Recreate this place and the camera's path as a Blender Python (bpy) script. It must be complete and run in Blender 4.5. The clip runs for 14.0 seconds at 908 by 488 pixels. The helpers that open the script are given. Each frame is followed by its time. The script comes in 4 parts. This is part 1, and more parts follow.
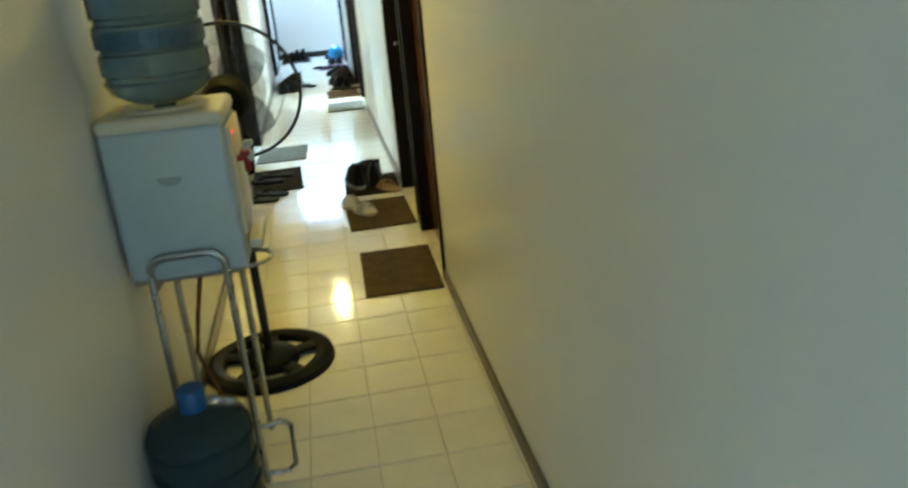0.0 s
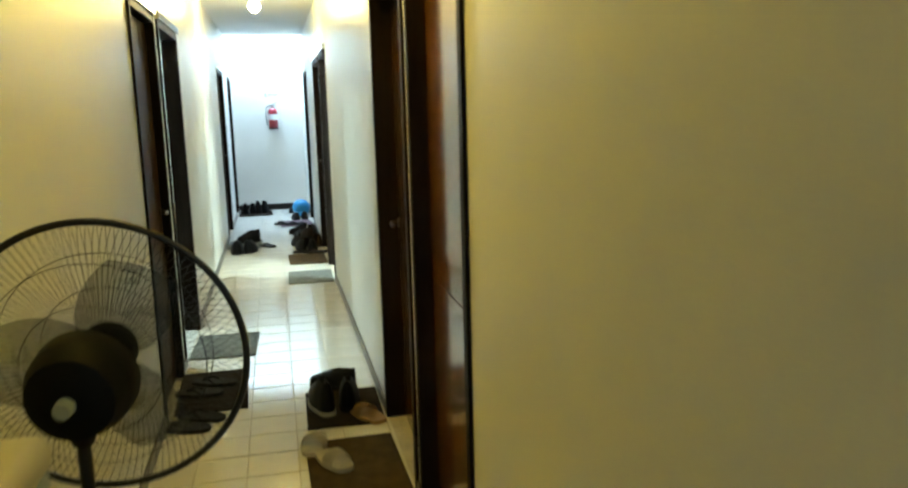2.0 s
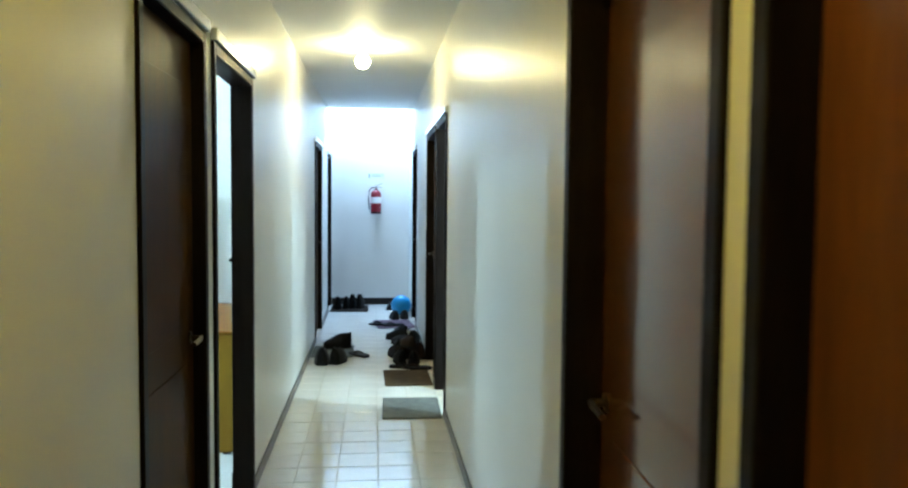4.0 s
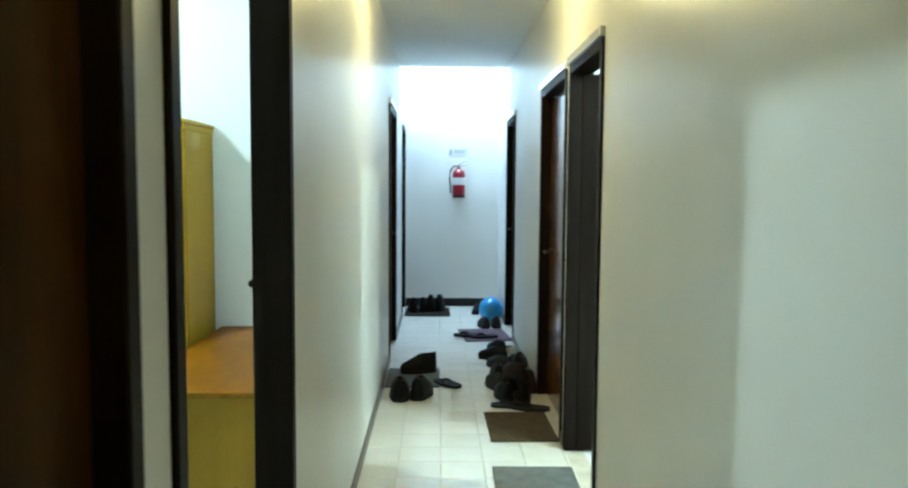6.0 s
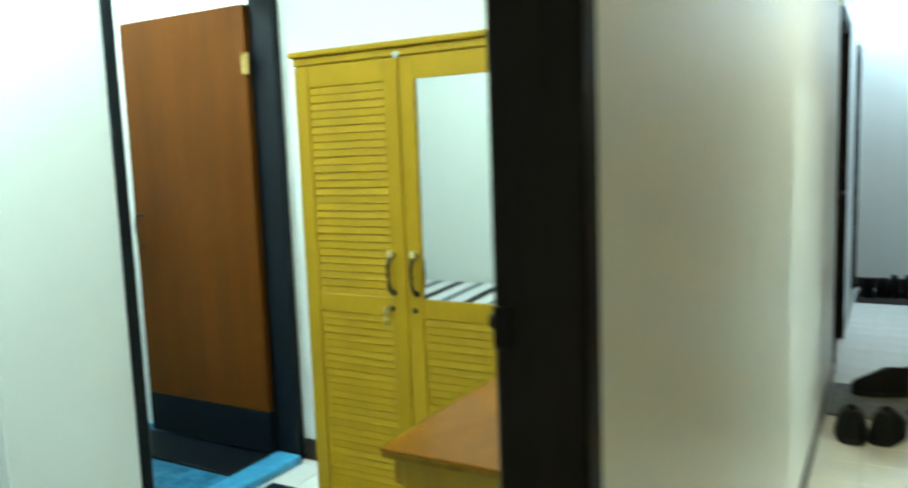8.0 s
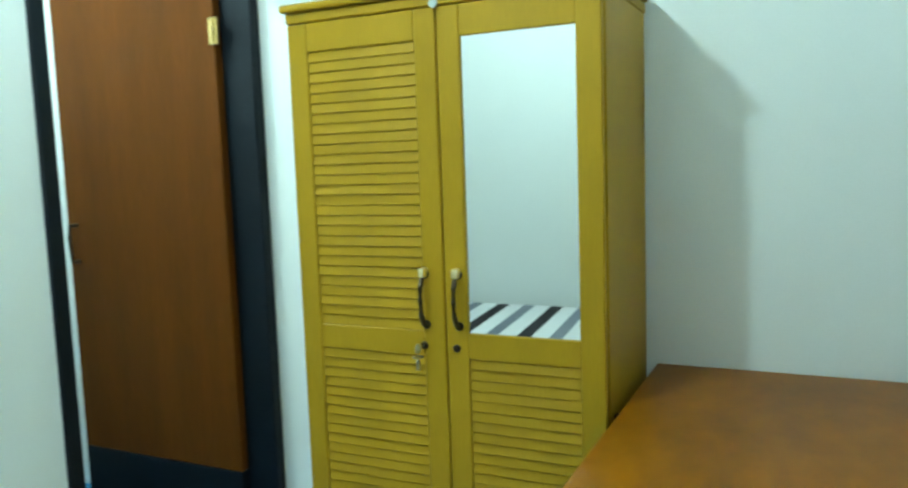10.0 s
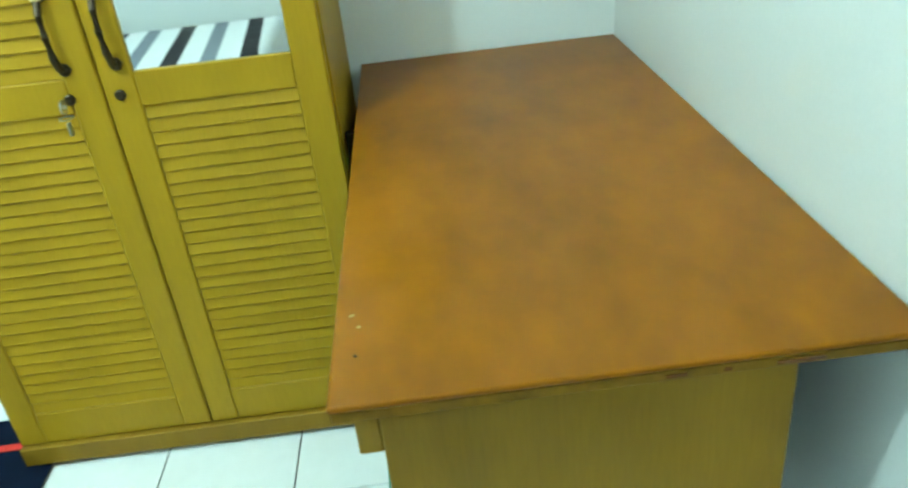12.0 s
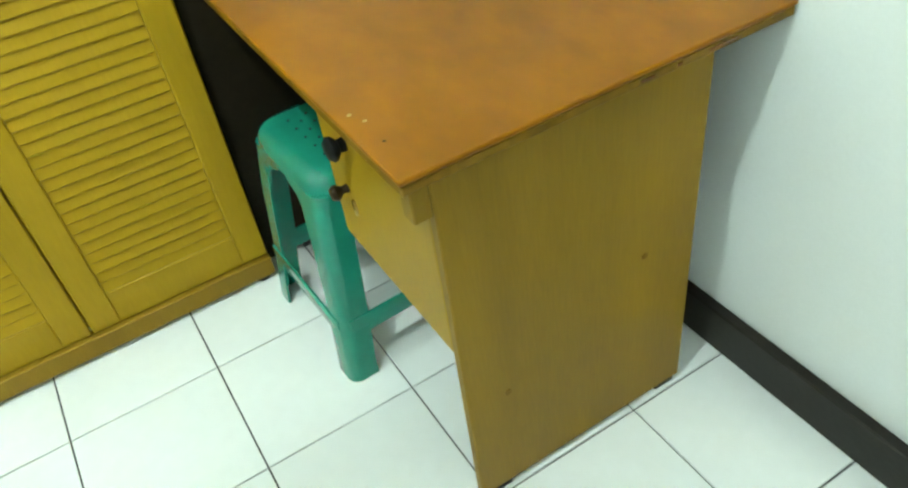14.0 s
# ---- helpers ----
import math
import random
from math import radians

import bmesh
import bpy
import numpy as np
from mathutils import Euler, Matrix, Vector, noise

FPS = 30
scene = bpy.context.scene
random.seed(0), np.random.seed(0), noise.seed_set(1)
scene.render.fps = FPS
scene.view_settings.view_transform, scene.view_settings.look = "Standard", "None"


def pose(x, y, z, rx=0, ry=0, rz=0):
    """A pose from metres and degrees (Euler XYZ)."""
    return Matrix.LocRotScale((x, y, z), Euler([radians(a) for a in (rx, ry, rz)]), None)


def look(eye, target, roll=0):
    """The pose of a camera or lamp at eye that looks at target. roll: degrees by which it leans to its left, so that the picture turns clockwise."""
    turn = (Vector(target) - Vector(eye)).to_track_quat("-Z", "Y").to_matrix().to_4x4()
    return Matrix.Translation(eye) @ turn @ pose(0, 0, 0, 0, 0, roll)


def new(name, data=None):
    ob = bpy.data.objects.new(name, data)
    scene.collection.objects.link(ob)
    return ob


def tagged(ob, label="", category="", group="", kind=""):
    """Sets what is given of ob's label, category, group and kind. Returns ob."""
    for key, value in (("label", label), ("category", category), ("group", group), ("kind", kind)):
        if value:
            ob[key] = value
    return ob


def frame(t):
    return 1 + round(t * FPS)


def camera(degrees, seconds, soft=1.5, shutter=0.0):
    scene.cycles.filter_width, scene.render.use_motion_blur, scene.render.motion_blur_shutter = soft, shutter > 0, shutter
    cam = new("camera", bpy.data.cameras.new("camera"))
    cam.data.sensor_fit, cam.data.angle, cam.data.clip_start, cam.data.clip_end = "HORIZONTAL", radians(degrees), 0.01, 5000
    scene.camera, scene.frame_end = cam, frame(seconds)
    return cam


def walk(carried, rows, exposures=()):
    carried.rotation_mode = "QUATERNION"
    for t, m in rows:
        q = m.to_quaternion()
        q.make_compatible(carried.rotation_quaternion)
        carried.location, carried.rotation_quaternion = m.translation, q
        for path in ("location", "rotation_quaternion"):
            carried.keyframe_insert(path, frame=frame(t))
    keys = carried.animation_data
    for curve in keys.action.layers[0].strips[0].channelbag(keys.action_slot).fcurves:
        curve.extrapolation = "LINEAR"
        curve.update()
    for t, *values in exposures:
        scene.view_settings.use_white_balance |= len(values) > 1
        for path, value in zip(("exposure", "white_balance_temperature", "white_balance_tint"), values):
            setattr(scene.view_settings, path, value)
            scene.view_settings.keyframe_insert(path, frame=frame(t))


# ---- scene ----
cam = camera(60.9, 14.0, soft=2.2, shutter=0.5)
PATH = [
    (0, (0.62, 2.55, 1.524), (0.903, 4.401, 0.823), -5.1),
    (0.5, (0.546, 2.856, 1.515), (1.003, 4.701, 0.893), -4.1),
    (1, (0.57, 3.209, 1.528), (1.079, 5.07, 1.004), -2.6),
    (1.5, (0.606, 3.681, 1.515), (1.091, 5.576, 1.097), -1.7),
    (2, (0.619, 4.112, 1.537), (1.057, 6.033, 1.194), -1.5),
    (2.5, (0.693, 4.612, 1.503), (1.058, 6.56, 1.234), -1.6),
    (3, (0.705, 5.172, 1.483), (1.016, 7.141, 1.32), -0.7),
    (3.2, (0.687, 5.328, 1.487), (0.979, 7.303, 1.374), -0.0),
    (5.3, (0.414, 7.182, 1.505), (0.518, 9.175, 1.378), -0.7),
    (5.5, (0.373, 7.405, 1.495), (0.481, 9.398, 1.357), 0.0),
    (6, (0.397, 7.827, 1.461), (0.438, 9.821, 1.306), 0.4),
    (6.5, (0.455, 8.202, 1.445), (0.322, 10.188, 1.253), 0.1),
    (7, (0.436, 8.608, 1.415), (0.066, 10.56, 1.178), -0.4),
    (7.5, (0.44, 8.857, 1.404), (-0.258, 10.716, 1.128), -1.1),
    (7.9, (0.328, 9.083, 1.378), (-0.614, 10.832, 1.13), -2.2),
    (8, (0.272, 9.138, 1.379), (-0.711, 10.864, 1.139), -2.1),
    (8.2, (0.188, 9.220, 1.412), (-0.885, 10.891, 1.166), -2.1),
    (10.3, (-0.334, 9.605, 1.294), (-1.060, 11.451, 1.076), -2.2),
    (10.5, (-0.354, 9.626, 1.286), (-0.970, 11.5, 0.984), -2.8),
    (11, (-0.412, 9.693, 1.284), (-0.760, 11.569, 0.683), -4.1),
    (11.5, (-0.453, 9.778, 1.219), (-0.619, 11.596, 0.401), -5.4),
    (12, (-0.571, 9.879, 1.230), (-0.533, 11.630, 0.267), -6.6),
    (12.5, (-0.739, 9.925, 1.204), (-0.431, 11.614, 0.178), -7.0),
    (13, (-0.908, 9.890, 1.213), (-0.328, 11.419, 0.062), -7.8),
    (13.5, (-0.947, 9.858, 1.223), (-0.307, 11.262, -0.047), -8.9),
    (14, (-0.954, 9.857, 1.221), (-0.295, 11.209, -0.097), -8.9),
]
walk(cam, [(t, look(eye, target, roll)) for t, eye, target, roll in PATH],
     exposures=[(0.0, 0.84, 5750, 14), (1.0, 0.60, 5850, 17), (1.5, 0.44, 6650, 14), (2.0, 0.25, 6450, 13), (2.5, 0.02, 5800, 18),
                (3.2, -0.09, 5450, 19), (5.5, -0.36, 5900, 13), (6.0, -0.31, 6050, 11), (6.5, -0.42, 6450, 2), (7.0, -0.58, 6750, 1), (7.5, -0.40, 6700, 5),
                (8.0, -0.44, 6600, 7), (10.5, -0.80, 6050, 6), (11.0, -0.64, 6000, 7), (11.5, -0.36, 5850, 8), (12.0, -0.20, 6050, 4), (12.5, -0.08, 5350, 7),
                (13.0, -0.04, 6050, 4), (13.5, -0.04, 6850, 14), (14.0, -0.12, 6950, 16)])

# ---- world ----
world = bpy.data.worlds.new("world")
scene.world = world
world.use_nodes = True
_sky = world.node_tree.nodes.new("ShaderNodeTexSky")
_sky.sky_type, _sky.sun_disc = "NISHITA", False
_sky.sun_elevation, _sky.sun_rotation = radians(35), radians(120)
_bg = world.node_tree.nodes["Background"]
_bg.inputs["Strength"].default_value = 0.08
world.node_tree.links.new(_sky.outputs["Color"], _bg.inputs["Color"])

# plan: corridor runs along y, left wall face x = 0, right wall face x = W
W, H = 1.105, 2.66
END = 17.0          # end wall face
START = 1.2          # wall behind the start
WELL = 15.9          # open light well from here to the end wall
DOOR = 2.05
ROOM_X0, ROOM_X1 = -3.35, -0.08
ROOM_Y0, ROOM_Y1 = 8.97, 11.75
RH = 2.60
ENTRANCE_W = 5.5
BULB_W, TUBE_W, WELL_W = 30.0, 76.0, 135.0


def area(name, place, target, sx, sy, watts, color):
    d = bpy.data.lights.new(name, "AREA")
    d.shape, d.size, d.size_y, d.energy, d.color = "RECTANGLE", sx, sy, watts, color
    ob = new(name, d)
    ob.matrix_world = look(place, target)
    return ob


area("skylight_lamp", (W / 2, END - 0.30, 3.6), (W / 2, END - 0.30, 0), 0.95, 0.5, WELL_W, (0.49, 0.75, 1.0))
area("entrance_daylight", (W / 2, START - 0.05, 1.1), (W / 2, START + 2, 1.1), 0.8, 1.9, ENTRANCE_W, (0.60, 0.94, 1.0))


# ---- materials ----
def mat(name, color, rough=0.5, metal=0.0, vary=0.08, scale=6.0, fine=60.0, bump=0.05, spec=0.5, coat=0.0, emit=0.0,
        trans=0.0, per=0.0, stretch=None, ior=1.45, rvary=0.1, alpha=1.0):
    """Principled surface with colour variation at two scales, uneven gloss and a fine relief."""
    m = bpy.data.materials.new(name)
    m.use_nodes = True
    nt = m.node_tree
    n, l = nt.nodes, nt.links
    b = n["Principled BSDF"]
    b.inputs["Metallic"].default_value = metal
    b.inputs["Specular IOR Level"].default_value = spec
    b.inputs["Coat Weight"].default_value = coat
    b.inputs["Coat Roughness"].default_value = 0.08
    b.inputs["Transmission Weight"].default_value = trans
    b.inputs["IOR"].default_value = ior
    tc = n.new("ShaderNodeTexCoord")
    mp = n.new("ShaderNodeMapping")
    l.new(tc.outputs["Object"], mp.inputs["Vector"])
    if stretch:
        mp.inputs["Scale"].default_value = stretch
    big, small = n.new("ShaderNodeTexNoise"), n.new("ShaderNodeTexNoise")
    big.inputs["Scale"].default_value, big.inputs["Detail"].default_value = scale, 5
    small.inputs["Scale"].default_value, small.inputs["Detail"].default_value = fine, 3
    for q in (big, small):
        l.new(mp.outputs["Vector"], q.inputs["Vector"])
    mix = n.new("ShaderNodeMath")
    mix.operation = "MULTIPLY_ADD"
    mix.inputs[1].default_value = 0.65
    l.new(big.outputs["Fac"], mix.inputs[0])
    half = n.new("ShaderNodeMath")
    half.operation = "MULTIPLY"
    half.inputs[1].default_value = 0.35
    l.new(small.outputs["Fac"], half.inputs[0])
    l.new(half.outputs[0], mix.inputs[2])
    ramp = n.new("ShaderNodeValToRGB")
    lo = [max(0.0, c * (1 - vary * 1.6)) for c in color]
    hi = [min(1.0, c * (1 + vary * 1.6)) for c in color]
    ramp.color_ramp.elements[0].position, ramp.color_ramp.elements[1].position = 0.22, 0.78
    ramp.color_ramp.elements[0].color, ramp.color_ramp.elements[1].color = (*lo, 1), (*hi, 1)
    l.new(mix.outputs[0], ramp.inputs["Fac"])
    out = ramp.outputs["Color"]
    if per:
        info = n.new("ShaderNodeObjectInfo")
        hsv = n.new("ShaderNodeHueSaturation")
        rng = n.new("ShaderNodeMapRange")
        rng.inputs["To Min"].default_value, rng.inputs["To Max"].default_value = 1 - per, 1 + per
        l.new(info.outputs["Random"], rng.inputs["Value"])
        l.new(rng.outputs["Result"], hsv.inputs["Value"])
        l.new(out, hsv.inputs["Color"])
        out = hsv.outputs["Color"]
    l.new(out, b.inputs["Base Color"])
    rr = n.new("ShaderNodeMapRange")
    rr.inputs["To Min"].default_value, rr.inputs["To Max"].default_value = max(0.0, rough - rvary * rough), min(1.0, rough + rvary * rough)
    l.new(big.outputs["Fac"], rr.inputs["Value"])
    l.new(rr.outputs["Result"], b.inputs["Roughness"])
    if bump:
        bp = n.new("ShaderNodeBump")
        bp.inputs["Strength"].default_value, bp.inputs["Distance"].default_value = bump, 0.01
        l.new(small.outputs["Fac"], bp.inputs["Height"])
        l.new(bp.outputs["Normal"], b.inputs["Normal"])
    if emit:
        b.inputs["Emission Color"].default_value = (*color, 1)
        b.inputs["Emission Strength"].default_value = emit
    if alpha < 1:
        b.inputs["Alpha"].default_value = alpha
    return m


PAINT = mat("wall_paint", (0.80, 0.79, 0.74), 0.34, vary=0.04, scale=1.3, fine=180, bump=0.05, spec=0.4)
PAINT_ROOM = mat("room_wall_paint", (0.80, 0.83, 0.82), 0.45, vary=0.03, scale=1.2, fine=180, bump=0.05, spec=0.4)
CEIL = mat("ceiling_paint", (0.80, 0.80, 0.77), 0.6, vary=0.03, scale=1.0, fine=120, bump=0.04, spec=0.3)
GROUT = mat("grout", (0.60, 0.54, 0.44), 0.9, vary=0.2, scale=9, fine=90, bump=0.1)
GROUT_ROOM = mat("grey_grout", (0.055, 0.056, 0.058), 0.9, vary=0.2, scale=9, fine=90, bump=0.1)
TILE = mat("cream_tile", (0.82, 0.785, 0.69), 0.085, vary=0.05, scale=5, fine=30, bump=0.012, spec=0.75, per=0.025, rvary=0.4)
TILE_ROOM = mat("white_tile", (0.85, 0.87, 0.87), 0.14, vary=0.03, scale=4, fine=30, bump=0.012, per=0.03, rvary=0.4)
SKIRT = mat("dark_baseboard", (0.016, 0.013, 0.010), 0.35, spec=0.25, vary=0.25, scale=5, fine=60, bump=0.04)
SKIRT_LIGHT = mat("grey_baseboard", (0.13, 0.105, 0.075), 0.35, vary=0.2, scale=5, fine=60, bump=0.04)
FRAME = mat("dark_stained_wood", (0.009, 0.0055, 0.0038), 0.45, vary=0.35, scale=5, fine=40, bump=0.06, stretch=(6, 6, 0.6), spec=0.07)
LEAF = mat("brown_varnished_wood", (0.135, 0.046, 0.009), 0.2, vary=0.28, scale=3, fine=30, bump=0.03, stretch=(5, 5, 0.35), coat=0.45)
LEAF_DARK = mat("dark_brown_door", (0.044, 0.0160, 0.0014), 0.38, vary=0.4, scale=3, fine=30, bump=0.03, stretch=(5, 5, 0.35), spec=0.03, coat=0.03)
BATH_LEAF = mat("orange_brown_plywood", (0.088, 0.0265, 0.003), 0.42, vary=0.18, scale=2.5, fine=30, bump=0.03, stretch=(4, 4, 0.4), spec=0.08)
NAVY_TRIM = mat("blue_black_paint", (0.003, 0.0055, 0.009), 0.45, spec=0.2, vary=0.25, scale=6, fine=60, bump=0.04)
YELLOW = mat("mustard_painted_wood", (0.365, 0.212, 0.008), 0.45, vary=0.09, scale=3, fine=55, bump=0.04, stretch=(3, 3, 0.5), spec=0.2)
# darker mustard for boards; also colours the shade on plinth and corner block
YELLOW_BOARD_SHADE = mat("mustard_board_and_shade", (0.25, 0.138, 0.010), 0.5, vary=0.12, scale=2.5, fine=50, bump=0.04, stretch=(5, 5, 0.4), spec=0.2)
DESKTOP = mat("orange_brown_laminate", (0.245, 0.083, 0.0005), 0.36, vary=0.30, scale=3.7, fine=17, bump=0.0, spec=0.17, rvary=0.08, stretch=(1, 0.6, 1))
# near-black colour carries the shade under the desk
DESK_SHADE = mat("desk_underside_shade", (0.012, 0.008, 0.004), 0.8, vary=0.3, scale=6, fine=60, bump=0.05, spec=0.1)
MATT_BLACK = mat("matt_black_plastic", (0.007, 0.007, 0.007), 0.6, vary=0.2, scale=12, fine=90, bump=0.04, spec=0.15)
EDGE = mat("worn_desk_edge", (0.19, 0.095, 0.006), 0.55, spec=0.15, vary=0.35, scale=14, fine=60, bump=0.05)
MIRROR = mat("mirror_glass", (0.88, 0.90, 0.89), 0.015, metal=1.0, vary=0.0, bump=0.0, rvary=0.0)
BRASS = mat("aged_brass", (0.55, 0.38, 0.14), 0.28, metal=1.0, vary=0.2, scale=30, fine=120, bump=0.05)
BRASS_BRIGHT = mat("polished_brass", (0.92, 0.74, 0.40), 0.38, metal=1.0, vary=0.1, scale=30, fine=120, bump=0.03)
DARK_METAL = mat("dark_bronze", (0.05, 0.035, 0.02), 0.35, metal=0.8, vary=0.2, scale=30, fine=120, bump=0.05)
CHROME = mat("dull_chrome", (0.42, 0.42, 0.40), 0.28, metal=1.0, vary=0.12, scale=20, fine=100, bump=0.04)
GREEN = mat("green_plastic", (0.0015, 0.205, 0.14), 0.16, spec=0.45, coat=0.2, vary=0.08, scale=5, fine=70, bump=0.03)
WHITE_PLASTIC = mat("white_plastic", (0.44, 0.50, 0.51), 0.35, vary=0.05, scale=5, fine=70, bump=0.02)
CREAM_PLASTIC = mat("cream_plastic", (0.66, 0.60, 0.44), 0.35, vary=0.05, scale=5, fine=70, bump=0.02)
LABEL_BLUE = mat("faded_blue_print", (0.05, 0.10, 0.14), 0.4, vary=0.3, scale=25)
GREY_MARK = mat("grey_print", (0.30, 0.34, 0.35), 0.4, vary=0.1)
BOTTLE = mat("bluish_clear_plastic", (0.15, 0.22, 0.24), 0.14, vary=0.08, scale=8, fine=40, bump=0.03, trans=0.45, ior=1.2)
BOTTLE_DARK = mat("empty_bottle_plastic", (0.045, 0.075, 0.085), 0.16, vary=0.08, scale=8, fine=40, bump=0.03, trans=0.35, ior=1.2)
CAP_BLUE = mat("blue_cap_plastic", (0.012, 0.09, 0.25), 0.4, vary=0.1)
BLACK = mat("black_plastic", (0.012, 0.012, 0.013), 0.35, vary=0.2, scale=12, fine=90, bump=0.04)
BLADE = mat("smoky_fan_blade", (0.13, 0.145, 0.15), 0.2, vary=0.1, trans=0.5, ior=1.05, alpha=0.62)
RED_PLASTIC = mat("red_plastic", (0.26, 0.010, 0.008), 0.35, vary=0.1)
RED_LED = mat("red_indicator", (1.0, 0.02, 0.02), 0.4, emit=6.0)
EXT_RED = mat("red_enamel", (0.22, 0.005, 0.014), 0.3, vary=0.08, scale=9, coat=0.3)
PAPER = mat("white_label", (0.75, 0.75, 0.73), 0.6, vary=0.05)
MAT_BROWN = mat("brown_carpet", (0.085, 0.058, 0.030), 0.95, vary=0.3, scale=14, fine=260, bump=0.5, spec=0.1)
MAT_GREY = mat("grey_carpet", (0.15, 0.155, 0.145), 0.95, vary=0.25, scale=14, fine=260, bump=0.5, spec=0.1)
MAT_DARK = mat("dark_carpet", (0.028, 0.021, 0.016), 0.95, vary=0.3, scale=14, fine=260, bump=0.5, spec=0.1)
MAT_NAVY = mat("navy_cloth", (0.010, 0.018, 0.045), 0.9, vary=0.3, scale=14, fine=260, bump=0.4, spec=0.1)
MAT_PURPLE = mat("mauve_carpet", (0.17, 0.115, 0.14), 0.95, vary=0.3, scale=14, fine=260, bump=0.5, spec=0.1)
RED_CLOTH = mat("red_stripe", (0.60, 0.03, 0.02), 0.8, vary=0.15, fine=200, bump=0.2)
LEATHER = mat("black_leather", (0.0045, 0.0042, 0.0045), 0.5, vary=0.3, scale=14, fine=120, bump=0.15, spec=0.18)
SUEDE = mat("brown_leather", (0.022, 0.012, 0.008), 0.65, vary=0.3, scale=14, fine=120, bump=0.2, spec=0.15)
SNEAKER = mat("grey_fabric", (0.028, 0.028, 0.031), 0.8, spec=0.2, vary=0.3, scale=14, fine=150, bump=0.3)
RUBBER = mat("black_rubber", (0.012, 0.0115, 0.011), 0.7, spec=0.2, vary=0.2, scale=20, fine=120, bump=0.2)
PALE_RUBBER = mat("pale_sole", (0.45, 0.42, 0.36), 0.6, vary=0.15, scale=20, fine=120, bump=0.1)
OFFWHITE = mat("off_white_slipper", (0.50, 0.46, 0.36), 0.6, vary=0.15, scale=20, fine=120, bump=0.1)
BEIGE = mat("tan_slipper", (0.42, 0.27, 0.11), 0.6, vary=0.15, scale=20, fine=120, bump=0.1)
CORD = mat("brown_cable_sheath", (0.12, 0.05, 0.014), 0.5, vary=0.2, scale=20, fine=90, bump=0.05)
BALL_BLUE = mat("light_blue_plastic", (0.03, 0.30, 0.62), 0.3, vary=0.06, scale=8, coat=0.2)
BATH_BLUE = mat("light_blue_tile", (0.06, 0.34, 0.62), 0.25, vary=0.25, scale=9, fine=40, bump=0.03)
BATH_FLOOR = mat("dark_blue_tile", (0.03, 0.17, 0.32), 0.25, vary=0.4, scale=14, fine=50, bump=0.03)
WARM_BULB = mat("warm_lit_bulb", (1.0, 0.84, 0.34), 0.5, vary=0.0, bump=0.0, emit=BULB_W / (math.pi * 0.038))
WEAK_BULB = mat("weak_warm_lit_bulb", (1.0, 0.745, 0.11), 0.5, vary=0.0, bump=0.0, emit=0.68 * BULB_W / (math.pi * 0.038))
COOL_BULB = mat("cool_lit_bulb", (0.74, 1.0, 0.95), 0.5, vary=0.0, bump=0.0, emit=980.0)
SIDE_TUBE = mat("bright_white_lamp", (0.74, 1.0, 0.95), 0.5, vary=0.0, bump=0.0, emit=TUBE_W * 36)
TUBE = mat("lit_white_lamp", (0.74, 1.0, 0.95), 0.5, vary=0.0, bump=0.0, emit=4.6 * TUBE_W / (math.pi * 0.12))
# white gloss stands in for light reflected off the door frame heads
FRAME_GLINT = mat("frame_head_glint", (0.80, 0.80, 0.76), 0.12, vary=0.04, spec=0.9, coat=1.0)
LAMP_WHITE = mat("lamp_holder_white", (0.75, 0.74, 0.70), 0.4, vary=0.04)


def stripes():
    """Bed sheet: white with black and grey bands across the bed."""
    m = bpy.data.materials.new("striped_sheet")
    m.use_nodes = True
    n, l = m.node_tree.nodes, m.node_tree.links
    b = n["Principled BSDF"]
    b.inputs["Roughness"].default_value = 0.85
    tc, sep = n.new("ShaderNodeTexCoord"), n.new("ShaderNodeSeparateXYZ")
    l.new(tc.outputs["Object"], sep.inputs["Vector"])
    lean = n.new("ShaderNodeMath")
    lean.operation = "MULTIPLY_ADD"
    lean.inputs[1].default_value = -0.10
    l.new(sep.outputs["Y"], lean.inputs[0])
    l.new(sep.outputs["X"], lean.inputs[2])
    div = n.new("ShaderNodeMath")
    div.operation, div.inputs[1].default_value = "DIVIDE", 0.31
    l.new(lean.outputs[0], div.inputs[0])
    fr = n.new("ShaderNodeMath")
    fr.operation = "FRACT"
    l.new(div.outputs[0], fr.inputs[0])
    ramp = n.new("ShaderNodeValToRGB")
    cr = ramp.color_ramp
    cr.interpolation = "CONSTANT"
    cr.elements[0].position, cr.elements[0].color = 0.0, (0.012, 0.010, 0.014, 1)
    cr.elements[1].position, cr.elements[1].color = 0.22, (0.72, 0.73, 0.74, 1)
    for p, c in ((0.5, (0.17, 0.19, 0.23, 1)), (0.70, (0.72, 0.73, 0.74, 1))):
        e = cr.elements.new(p)
        e.color = c
    l.new(fr.outputs[0], ramp.inputs["Fac"])
    l.new(ramp.outputs["Color"], b.inputs["Base Color"])
    ns, bp = n.new("ShaderNodeTexNoise"), n.new("ShaderNodeBump")
    ns.inputs["Scale"].default_value = 9
    bp.inputs["Strength"].default_value, bp.inputs["Distance"].default_value = 0.4, 0.02
    l.new(tc.outputs["Object"], ns.inputs["Vector"])
    l.new(ns.outputs["Fac"], bp.inputs["Height"])
    l.new(bp.outputs["Normal"], b.inputs["Normal"])
    return m


SHEET = stripes()


